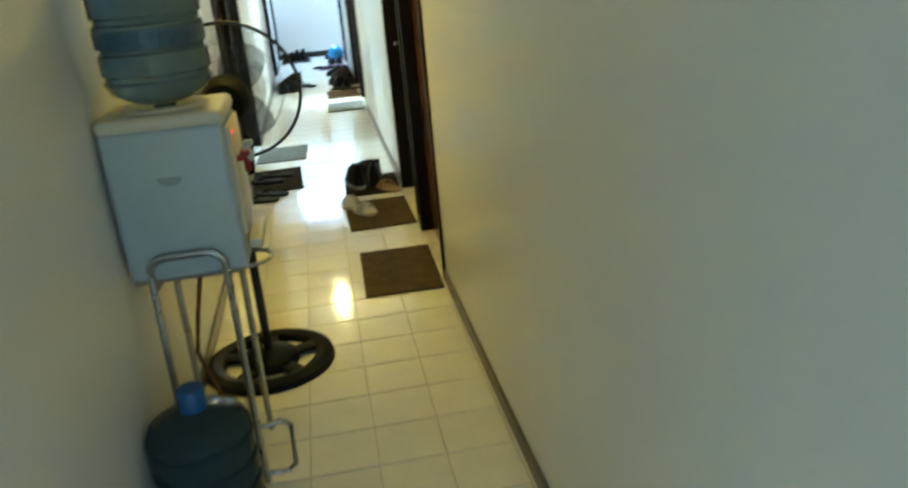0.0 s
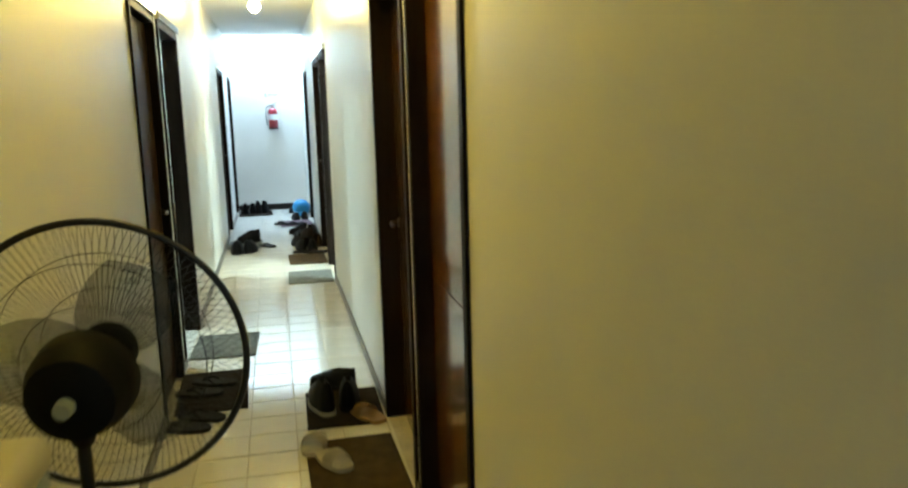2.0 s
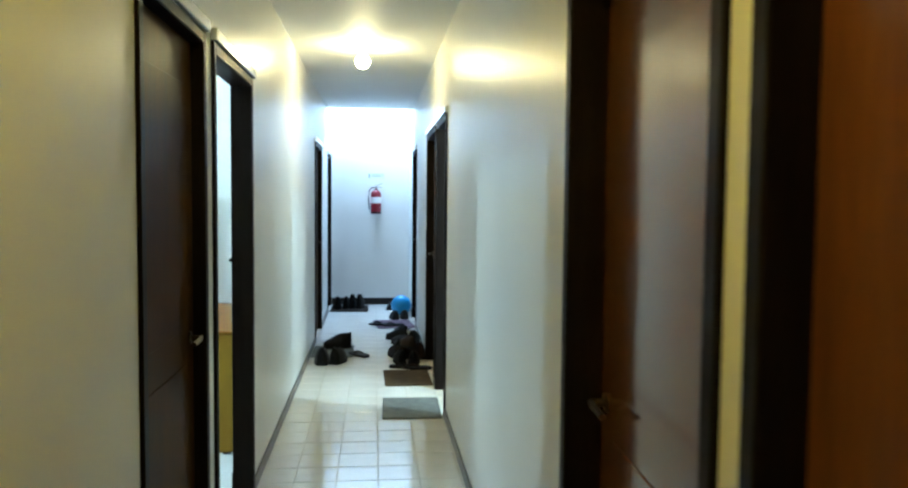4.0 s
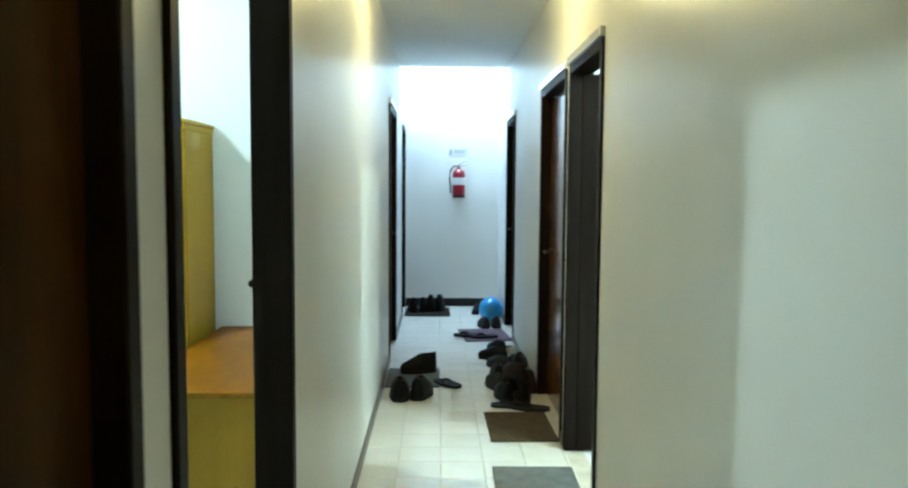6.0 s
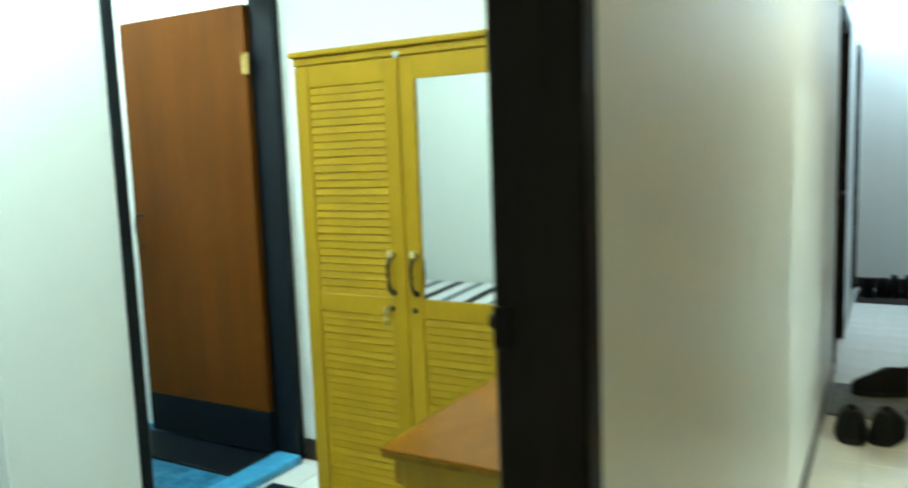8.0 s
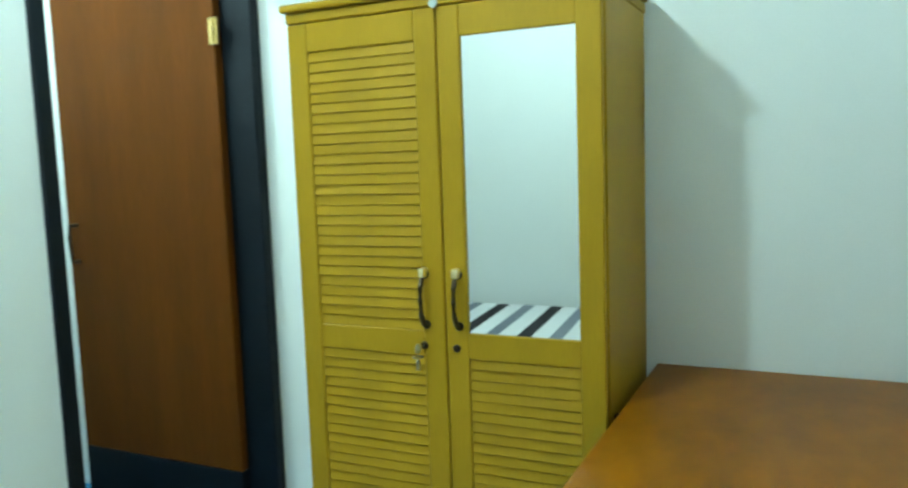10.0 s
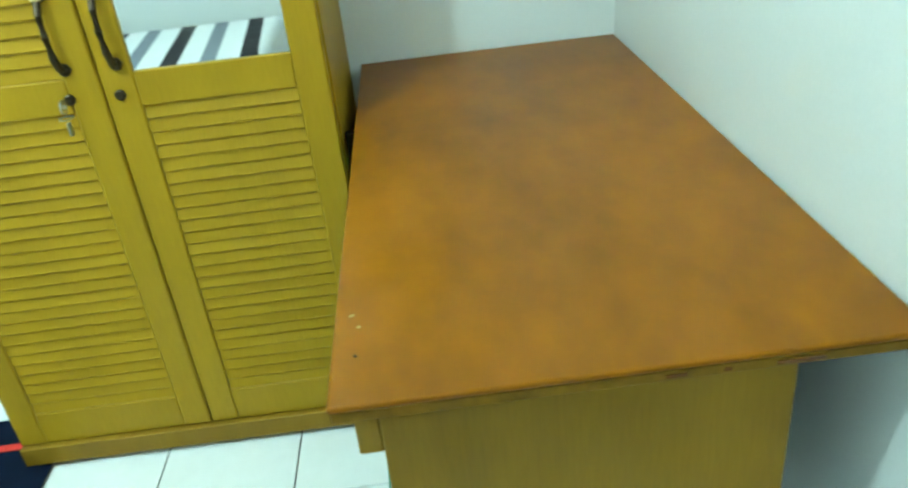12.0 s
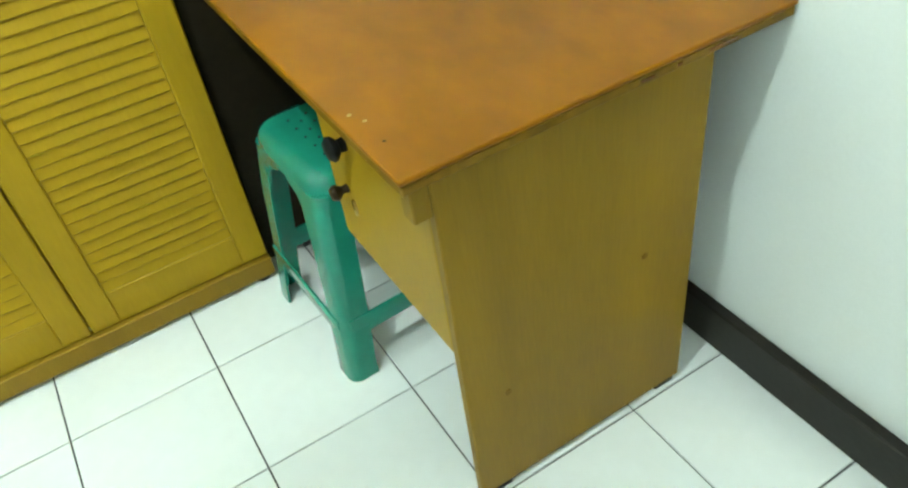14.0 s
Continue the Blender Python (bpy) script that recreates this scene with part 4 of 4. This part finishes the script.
# ---- bedroom ----
def slats(door, o, x0, x1, z0, z1, y, n):
    """Louvre slats, each an object on one shared mesh."""
    p = (z1 - z0) / n
    bm = bmesh.new()
    box(bm, x0, x1, -0.0055, 0.0055, -p * 0.54, p * 0.54, 0.0015)
    me = finish("slat", bm, YELLOW)
    for i in range(n):
        ob = new("slat", me)
        ob.parent = door
        ob.matrix_basis = Matrix.Translation((-o.x, y - o.y, z0 + (i + 0.5) * p - o.z)) @ Euler((radians(-13 + 2.5 * math.sin(i * 2.3)), 0, 0)).to_matrix().to_4x4()


def wardrobe():
    x0, x1, y0, y1, top = -1.590, -0.732, 11.295, 11.735, 1.742
    o = Vector(((x0 + x1) / 2, (y0 + y1) / 2, 0))
    t = thing("wardrobe", o, "mustard yellow wooden wardrobe with louvred doors and a mirror", "wardrobe")

    def put(bm):
        bmesh.ops.translate(bm, verts=bm.verts, vec=-o)
        return bm

    bm = bmesh.new()
    box(bm, x0, x0 + 0.018, y0 + 0.022, y1, 0.012, top - 0.02, 0.002)
    box(bm, x1 - 0.018, x1, y0 + 0.022, y1, 0.012, top - 0.02, 0.002)
    box(bm, x0 + 0.018, x1 - 0.018, y1 - 0.008, y1, 0.07, top - 0.02)
    box(bm, x0 + 0.018, x1 - 0.018, y0 + 0.024, y1 - 0.008, 0.07, 0.088)
    part("carcass", put(bm), YELLOW, t)
    bm = bmesh.new()
    box(bm, x0 - 0.012, x1 + 0.012, y0 - 0.012, y1, top - 0.020, top, 0.006, 2)
    box(bm, x0 - 0.004, x1 + 0.004, y0 + 0.004, y1, top - 0.048, top - 0.0205, 0.003)
    part("cornice", put(bm), YELLOW, t, "moulded top")
    # plinth takes the darker mustard, which puts its shade into the colour
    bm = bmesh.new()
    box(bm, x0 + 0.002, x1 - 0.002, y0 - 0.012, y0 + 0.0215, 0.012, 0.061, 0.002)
    part("plinth", put(bm), YELLOW_BOARD_SHADE, t)
    for x in (x0 + 0.03, x1 - 0.03):
        bm = bmesh.new()
        lathe(bm, [(0, 0), (0.02, 0), (0.022, 0.011), (0, 0.011)], (x, y0 + 0.012, 0), 12)
        part("foot", put(bm), BLACK, t, "black plastic foot")
    mid = -1.145
    zb, zt = 0.064, top - 0.052
    for k, (a, b) in enumerate(((x0 + 0.004, mid - 0.002), (mid + 0.002, x1 - 0.004))):
        st, ya, yb = 0.060, y0, y0 + 0.021
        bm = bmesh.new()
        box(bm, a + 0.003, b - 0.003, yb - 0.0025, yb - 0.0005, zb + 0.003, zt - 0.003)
        d = part("door", put(bm), YELLOW_BOARD_SHADE, t, "louvred wardrobe door" if k == 0 else "wardrobe door with a mirror above louvres")
        for xa, xb in ((a, a + st), (b - st, b)):
            bm = bmesh.new()
            box(bm, xa, xb, ya, yb - 0.003, zb, zt, 0.003)
            part("stile", put(bm), YELLOW, d)
        for z0, z1 in ((zb, zb + 0.085), (0.822, 0.887), (zt - 0.075, zt)):
            bm = bmesh.new()
            box(bm, a + st, b - st, ya + 0.001, yb - 0.003, z0, z1, 0.002)
            part("rail", put(bm), YELLOW, d)
        slats(d, o, a + st, b - st, zb + 0.085, 0.822, y0 + 0.011, 25)
        if k == 0:
            slats(d, o, a + st, b - st, 0.887, zt - 0.075, y0 + 0.011, 27)
        else:
            bm = bmesh.new()
            box(bm, a + st, b - st, y0 + 0.008, y0 + 0.012, 0.887, zt - 0.075)
            part("mirror", put(bm), MIRROR, d, "tall mirror pane")
        hx = -1.198 if k == 0 else -1.106
        bm = bmesh.new()
        tube(bm, [(hx, y0 + 0.002, 1.035), (hx, y0 - 0.018, 1.03), (hx, y0 - 0.030, 1.005), (hx, y0 - 0.033, 0.97), (hx, y0 - 0.030, 0.935), (hx, y0 - 0.018, 0.910), (hx, y0 + 0.002, 0.905)], 0.0065, 10)
        for z in (1.035, 0.905):
            lathe(bm, [(0, 0), (0.011, 0), (0.012, 0.004), (0.008, 0.010), (0, 0.010)], seg=14, m=Matrix.Translation((hx, y0, z)) @ Euler((radians(90), 0, 0)).to_matrix().to_4x4())
        part("handle", put(bm), DARK_METAL, d, "curved dark brown handle", True)
        bm = bmesh.new()
        box(bm, hx - 0.0085, hx + 0.0085, y0 - 0.026, y0 - 0.0005, 1.028, 1.052, 0.004, 2)
        part("handle_cap", put(bm), BRASS_BRIGHT, d, "bright brass end of a handle", True)
        bm = bmesh.new()
        lx, lz = (-1.207, 0.850) if k == 0 else (-1.115, 0.848)
        lathe(bm, [(0, 0), (0.010, 0), (0.010, 0.004), (0.007, 0.007), (0, 0.007)], seg=16, m=Matrix.Translation((lx, y0, lz)) @ Euler((radians(90), 0, 0)).to_matrix().to_4x4())
        lock = part("lock", put(bm), DARK_METAL, d, "round metal lock", True)
        if k == 0:
            bm = bmesh.new()
            box(bm, lx - 0.0012, lx + 0.0012, y0 - 0.030, y0 - 0.006, lz - 0.003, lz + 0.003)
            lathe(bm, [(0.005, -0.0015), (0.013, -0.0015), (0.013, 0.0015), (0.005, 0.0015), (0.005, -0.0015)], seg=16, m=Matrix.Translation((lx, y0 - 0.037, lz - 0.002)) @ Euler((0, radians(90), 0)).to_matrix().to_4x4())
            lathe(bm, [(0.011, -0.001), (0.013, -0.001), (0.013, 0.001), (0.011, 0.001), (0.011, -0.001)], seg=16, m=Matrix.Translation((lx, y0 - 0.040, lz - 0.022)))
            box(bm, lx - 0.002, lx + 0.003, y0 - 0.045, y0 - 0.034, lz - 0.055, lz - 0.030, 0.001)
            part("key", put(bm), CHROME, d, "small key on a ring")
    bm = bmesh.new()
    lathe(bm, [(0, 0), (0.011, 0), (0.011, 0.006), (0, 0.009)], seg=14, m=Matrix.Translation((mid, y0 - 0.006, top - 0.046)) @ Euler((radians(90), 0, 0)).to_matrix().to_4x4())
    part("catch", put(bm), WHITE_PLASTIC, t, "white plastic catch", True)


wardrobe()


def desk():
    x0, x1, y0, y1, h = -0.704, -0.0845, 10.482, 11.745, 0.730
    o = Vector(((x0 + x1) / 2, (y0 + y1) / 2, 0))
    t = thing("desk", o, "mustard desk with a worn orange-brown top against the wall", "desk")

    def put(bm):
        bmesh.ops.translate(bm, verts=bm.verts, vec=-o)
        return bm

    bm = bmesh.new()
    box(bm, x0, x1, y0, y1, h - 0.008, h, 0.003, 2)
    part("desktop", put(bm), DESKTOP, t, "orange-brown laminate top with worn edges")
    bm = bmesh.new()
    box(bm, x0 + 0.002, x1 - 0.002, y0 + 0.002, y1, h - 0.023, h - 0.0083, 0.002)
    part("edge_strip", put(bm), EDGE, t, "chipped mustard edge under the top")
    for x, w in ((-0.36, 0.022), (-0.30, 0.008), (-0.245, 0.05)):
        bm = bmesh.new()
        box(bm, x, x + w, y0 + 0.0005, y0 + 0.0018, h - 0.0175, h - 0.0135)
        part("chip", put(bm), LEAF, t, "dark chip in the edge")
    for sx, sy, w, m_, lab in ((-0.684, 10.645, 0.008, BEIGE, "tan scratch on the top"), (-0.675, 10.620, 0.006, BEIGE, "tan scratch on the top"), (-0.677, 10.565, 0.004, SUEDE, "dark nick on the top")):
        bm = bmesh.new()
        lathe(bm, [(0, 0.0007), (0.002, 0.0006), (0.003, 0.0)], seg=10, m=pose(sx, sy, h, 0, 0, 35) @ Matrix.Diagonal((w / 0.006, 1, 1, 1)))
        part("scratch", put(bm), m_, t, lab)
    # far panel stands beside the wardrobe with the under-desk shade in its colour
    for y, xa, m_, lab in ((10.505, -0.657, YELLOW_BOARD_SHADE, "mustard side panel"), (11.335, -0.728, DESK_SHADE, "side panel beside the wardrobe, coloured for the shade under the desk")):
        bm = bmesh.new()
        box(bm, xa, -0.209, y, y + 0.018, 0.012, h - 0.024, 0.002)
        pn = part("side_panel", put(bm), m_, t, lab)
        for x in (-0.62, -0.245):
            bm = bmesh.new()
            box(bm, x - 0.02, x + 0.025, y + 0.001, y + 0.017, 0.0, 0.0115, 0.002)
            part("foot", put(bm), BLACK, pn, "black plastic foot")
        if y < 11:
            for x, z in ((-0.585, 0.25), (-0.315, 0.38)):
                bm = bmesh.new()
                lathe(bm, [(0, 0), (0.006, 0), (0.006, 0.0012), (0, 0.0012)], seg=12, m=Matrix.Translation((x, y, z)) @ Euler((radians(90), 0, 0)).to_matrix().to_4x4())
                part("screw_cover", put(bm), EDGE, pn, "dark screw cover")
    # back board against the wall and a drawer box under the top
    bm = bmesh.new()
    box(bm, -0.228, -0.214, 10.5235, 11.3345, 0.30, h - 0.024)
    part("back_board", put(bm), DESK_SHADE, t, "back board coloured for the shade under the desk")
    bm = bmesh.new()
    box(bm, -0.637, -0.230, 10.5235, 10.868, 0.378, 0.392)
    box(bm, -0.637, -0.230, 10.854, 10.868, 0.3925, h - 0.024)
    part("drawer_case", put(bm), DESK_SHADE, t, "drawer case coloured for the shade under the desk")
    bm = bmesh.new()
    box(bm, -0.656, -0.638, 10.5245, 10.876, 0.374, 0.702, 0.003, 2)
    d = part("front", put(bm), YELLOW, t, "pale mustard front under the top")
    for ky, kz, k, lab in ((10.778, 0.606, 1.45, "large dark round knob"), (10.815, 0.503, 0.95, "small dark brown knob")):
        bm = bmesh.new()
        lathe(bm, [(0, 0), (0.008 * k, 0), (0.007 * k, 0.010), (0.013 * k, 0.017), (0.014 * k, 0.023), (0.010 * k, 0.029), (0, 0.031)], seg=18, m=Matrix.Translation((-0.656, ky, kz)) @ Euler((0, radians(-90), 0)).to_matrix().to_4x4())
        part("knob", put(bm), DARK_METAL if k < 1 else MATT_BLACK, d, lab, True)
    bm = bmesh.new()
    lathe(bm, [(0, 0), (0.011, 0), (0.011, 0.002), (0.005, 0.003), (0, 0.003)], seg=16, m=Matrix.Translation((-0.656, 10.800, 0.472)) @ Euler((0, radians(-90), 0)).to_matrix().to_4x4() @ Matrix.Diagonal((1.5, 0.8, 1, 1)))
    part("keyhole_plate", put(bm), BRASS, d, "oval brass keyhole plate", True)
    # corner block of the same mustard, its shadow given by the darker colour
    bm = bmesh.new()
    box(bm, -0.684, -0.6575, 10.508, 10.535, 0.640, h - 0.025, 0.002)
    part("corner_block", put(bm), YELLOW_BOARD_SHADE, t, "small mustard corner block, darkened for its shade")


desk()


def stool():
    t = thing("plastic_stool", (-0.557, 11.064, 0), "green plastic stool pushed under the desk", "stool", turn=3)
    hb, ht, h = 0.184, 0.130, 0.465

    def rounded(half, rad, z, n=5):
        out = []
        for q in range(4):
            cx, cy = (1, 1, -1, -1)[q] * (half - rad), (-1, 1, 1, -1)[q] * (half - rad)
            for k in range(n + 1):
                a = radians(-90 + 90 * q + 90 * k / n)
                out.append((cx + rad * math.cos(a), cy + rad * math.sin(a), z))
        return out

    bm = bmesh.new()
    loops = [[bm.verts.new(p) for p in rounded(*e)] for e in ((0.085, 0.02, h - 0.001), (0.106, 0.028, h), (0.122, 0.036, h - 0.004), (0.131, 0.040, h - 0.012), (0.136, 0.042, h - 0.024), (0.139, 0.042, h - 0.048), (0.133, 0.036, h - 0.048), (0.118, 0.03, h - 0.010))]
    for a, b in zip(loops, loops[1:]):
        for k in range(len(a)):
            bm.faces.new((a[k], a[(k + 1) % len(a)], b[(k + 1) % len(a)], b[k]))
    bm.faces.new(loops[0])
    bm.faces.new(loops[-1])
    seat = part("seat", bm, GREEN, t, "", True, 60)
    bm = bmesh.new()
    for i in range(-4, 5):
        for j in range(-4, 5):
            if (i + j) % 2 == 0:
                lathe(bm, [(0, 0.0004), (0.0028, 0.0004), (0.0028, -0.002)], (i * 0.019, j * 0.019, h), 8)
    part("holes", bm, NAVY_TRIM, seat, "pattern of small round holes")
    # folded legs with a rounded outer corner, wider at the top
    for sx in (-1, 1):
        for sy in (-1, 1):
            bm = bmesh.new()
            rings = []
            for z, c, w in ((h - 0.040, 0.1385, 0.128), (h - 0.058, 0.140, 0.116), (h - 0.068, 0.141, 0.086), (h - 0.085, 0.144, 0.071), (h - 0.15, 0.152, 0.062), (0.15, hb - 0.017, 0.060), (0.05, hb - 0.005, 0.058), (0.0, hb, 0.060)):
                rad, th = 0.026, 0.006
                outer = [(c - w, c)] + [(c - rad + rad * math.sin(radians(a)), c - rad + rad * math.cos(radians(a))) for a in range(0, 91, 15)] + [(c, c - w)]
                inner = [(c - th, c - w)] + [(c - rad + (rad - th) * math.cos(radians(a)), c - rad + (rad - th) * math.sin(radians(a))) for a in range(0, 91, 15)] + [(c - w, c - th)]
                rings.append([bm.verts.new((sx * px, sy * py, z)) for px, py in outer + inner])
            for a, b in zip(rings, rings[1:]):
                for k in range(len(a)):
                    bm.faces.new((a[k], a[(k + 1) % len(a)], b[(k + 1) % len(a)], b[k]))
            bm.faces.new(rings[0])
            bm.faces.new(rings[-1])
            part("leg", bm, GREEN, t, "", True, 50)
    zs = 0.13
    c = hb - (hb - ht - 0.02) * zs / (h - 0.12)
    for k in range(4):
        bm = bmesh.new()
        box(bm, -c + 0.02, c - 0.02, c - 0.007, c - 0.001, zs - 0.024, zs + 0.024, 0.003, 2, m=pose(0, 0, 0, 0, 0, 90 * k))
        part("stretcher", bm, GREEN, t, "", True)


stool()


def bed():
    x0, x1, y0, y1 = -3.25, -1.15, 8.985, 9.90
    t = thing("bed", ((x0 + x1) / 2, (y0 + y1) / 2, 0), "single bed with a black, grey and white striped sheet", "bed")
    hx, hy = (x1 - x0) / 2, (y1 - y0) / 2
    bm = bmesh.new()
    box(bm, -hx, hx, -hy, hy, 0.06, 0.24, 0.01, 2)
    part("base", bm, LEAF_DARK, t, "dark wooden bed base")
    for sx in (-1, 1):
        for sy in (-1, 1):
            bm = bmesh.new()
            box(bm, sx * (hx - 0.06) - 0.03, sx * (hx - 0.06) + 0.03, sy * (hy - 0.06) - 0.03, sy * (hy - 0.06) + 0.03, 0, 0.0595, 0.004)
            part("leg", bm, LEAF_DARK, t)
    bm = bmesh.new()
    box(bm, -hx + 0.01, hx - 0.01, -hy + 0.005, hy - 0.005, 0.2405, 0.51, 0.04, 4)
    part("mattress", bm, SHEET, t, "striped sheet stretched over the mattress", True)


bed()


def floor_cloth():
    t = thing("floor_cloth", (-1.78, 11.26, 0), "navy cloth mat with a red stripe and pale print", "mat", turn=1)
    bm = bmesh.new()
    nx, ny = 12, 12
    g = [[bm.verts.new((-0.20 + 0.45 * i / nx, -0.21 + 0.42 * j / ny, 0.008 + 0.003 * noise.noise(Vector((i * 0.5, j * 0.5, 3))))) for j in range(ny + 1)] for i in range(nx + 1)]
    for i in range(nx):
        for j in range(ny):
            bm.faces.new((g[i][j], g[i + 1][j], g[i + 1][j + 1], g[i][j + 1]))
    bmesh.ops.solidify(bm, geom=bm.faces[:], thickness=0.006)
    part("cloth", bm, MAT_NAVY, t, "", True)
    bm = bmesh.new()
    box(bm, -0.20, 0.25, 0.085, 0.108, 0.0115, 0.0135)
    part("stripe", bm, RED_CLOTH, t, "red stripe")
    bm = bmesh.new()
    for i, (a, b) in enumerate(((0.02, 0.12), (0.0, 0.10), (0.03, 0.11))):
        box(bm, a, b, -0.02 - 0.045 * i, 0.0 - 0.045 * i, 0.0115, 0.0130)
    part("print", bm, GREY_MARK, t, "pale grey print bars")


floor_cloth()


# ---- floors, tile by tile ----
def tile_mesh(name, s, sy, material, z=0.0, th=0.008, ch=0.0025):
    h, g = s / 2 - 0.0018, sy / 2 - 0.0018
    i, k = h - ch, g - ch
    v = [(-h, -g, z - th), (h, -g, z - th), (h, g, z - th), (-h, g, z - th), (-h, -g, z - ch * 0.6), (h, -g, z - ch * 0.6), (h, g, z - ch * 0.6), (-h, g, z - ch * 0.6), (-i, -k, z), (i, -k, z), (i, k, z), (-i, k, z)]
    f = [(8, 9, 10, 11)] + [(a, (a + 1) % 4, 4 + (a + 1) % 4, 4 + a) for a in range(4)] + [(4 + a, 4 + (a + 1) % 4, 8 + (a + 1) % 4, 8 + a) for a in range(4)]
    me = bpy.data.meshes.new(name)
    me.from_pydata(v, [], f)
    me.materials.append(material)
    return me


def clipped_tile(name, x0, x1, y0, y1, material):
    me = bpy.data.meshes.new(name)
    g = 0.0018
    a, b, c, d = x0 + g, x1 - g, y0 + g, y1 - g
    e = 0.002
    v = [(a, c, -0.008), (b, c, -0.008), (b, d, -0.008), (a, d, -0.008), (a, c, -0.0015), (b, c, -0.0015), (b, d, -0.0015), (a, d, -0.0015), (a + e, c + e, 0), (b - e, c + e, 0), (b - e, d - e, 0), (a + e, d - e, 0)]
    f = [(8, 9, 10, 11)] + [(k, (k + 1) % 4, 4 + (k + 1) % 4, 4 + k) for k in range(4)] + [(4 + k, 4 + (k + 1) % 4, 8 + (k + 1) % 4, 8 + k) for k in range(4)]
    me.from_pydata(v, [], f)
    me.materials.append(material)
    return me


bm = bmesh.new()
box(bm, -0.09, W + 0.10, START - 0.1, END + 0.1, -0.10, -0.0045)
floor_c = solid("floor_corridor", bm, GROUT, "glossy cream square floor tiles with thin joints", "floor")
bm = bmesh.new()
box(bm, ROOM_X0, -0.081, ROOM_Y0, ROOM_Y1, -0.10, -0.0045)
floor_r = solid("floor_room", bm, GROUT_ROOM, "white square floor tiles with grey joints", "floor")


def lay(floor, s, sy, ox, oy, x0, x1, y0, y1, material, limit, skip=None, chamfer=0.0025):
    rnd = random.Random(7)
    full = tile_mesh("tile", s, sy, material, ch=chamfer)
    rest = []
    count = 0
    shared = {}
    nj = math.ceil((y1 - oy) / sy) + 1
    for j in range(math.floor((y0 - oy) / sy), nj):
        for i in range(math.floor((x0 - ox) / s), math.ceil((x1 - ox) / s) + 1):
            a, b, c, d = max(x0, ox + i * s), min(x1, ox + (i + 1) * s), max(y0, oy + j * sy), min(y1, oy + (j + 1) * sy)
            if b - a < 0.012 or d - c < 0.012 or (skip and skip((a + b) / 2, (c + d) / 2)):
                continue
            cx, cy = (a + b) / 2, (c + d) / 2
            if limit(cx, cy) and count < 300:
                if b - a > s - 1e-4 and d - c > sy - 1e-4:
                    me = full
                else:
                    key = (round(b - a, 4), round(d - c, 4))
                    if key not in shared:
                        w, h = key
                        shared[key] = clipped_tile("tile", -w / 2, w / 2, -h / 2, h / 2, material)
                    me = shared[key]
                ob = new("tile", me)
                ob.parent = floor
                ob.matrix_basis = pose(cx, cy, rnd.uniform(-0.0004, 0.0003), rnd.uniform(-0.04, 0.04), rnd.uniform(-0.04, 0.04), 0)
                count += 1
            else:
                rest.append((a, b, c, d))
    if rest:
        vs, fs = [], []
        for a, b, c, d in rest:
            n = len(vs)
            g = 0.0018
            vs += [(a + g, c + g, -0.0045), (b - g, c + g, -0.0045), (b - g, d - g, -0.0045), (a + g, d - g, -0.0045), (a + g + 0.002, c + g + 0.002, 0), (b - g - 0.002, c + g + 0.002, 0), (b - g - 0.002, d - g - 0.002, 0), (a + g + 0.002, d - g - 0.002, 0)]
            fs += [(n + 4, n + 5, n + 6, n + 7)] + [(n + k, n + (k + 1) % 4, n + 4 + (k + 1) % 4, n + 4 + k) for k in range(4)]
        me = bpy.data.meshes.new("far_tiles")
        me.from_pydata(vs, [], fs)
        me.materials.append(material)
        ob = new("far_tiles", me)
        ob.parent = floor
        tagged(ob, kind="stuff")


lay(floor_c, 0.223, 0.223, 0.415, 5.115, 0.0, W, START, END, TILE, lambda x, y: 4.2 < y < 16.0)
lay(floor_r, 0.311, 0.300, -0.948, 11.097, ROOM_X0, -0.081, ROOM_Y0, ROOM_Y1, TILE_ROOM, lambda x, y: True, lambda x, y: x < BX - 0.1 and y > 10.42, 0.0008)
# threshold in the bedroom doorway
bm = bmesh.new()
box(bm, -0.0805, 0.0, 9.006, 9.854, -0.02, 0.0005)
solid("trim_threshold", bm, TILE_ROOM, "white tiled threshold in the bedroom doorway", "threshold")
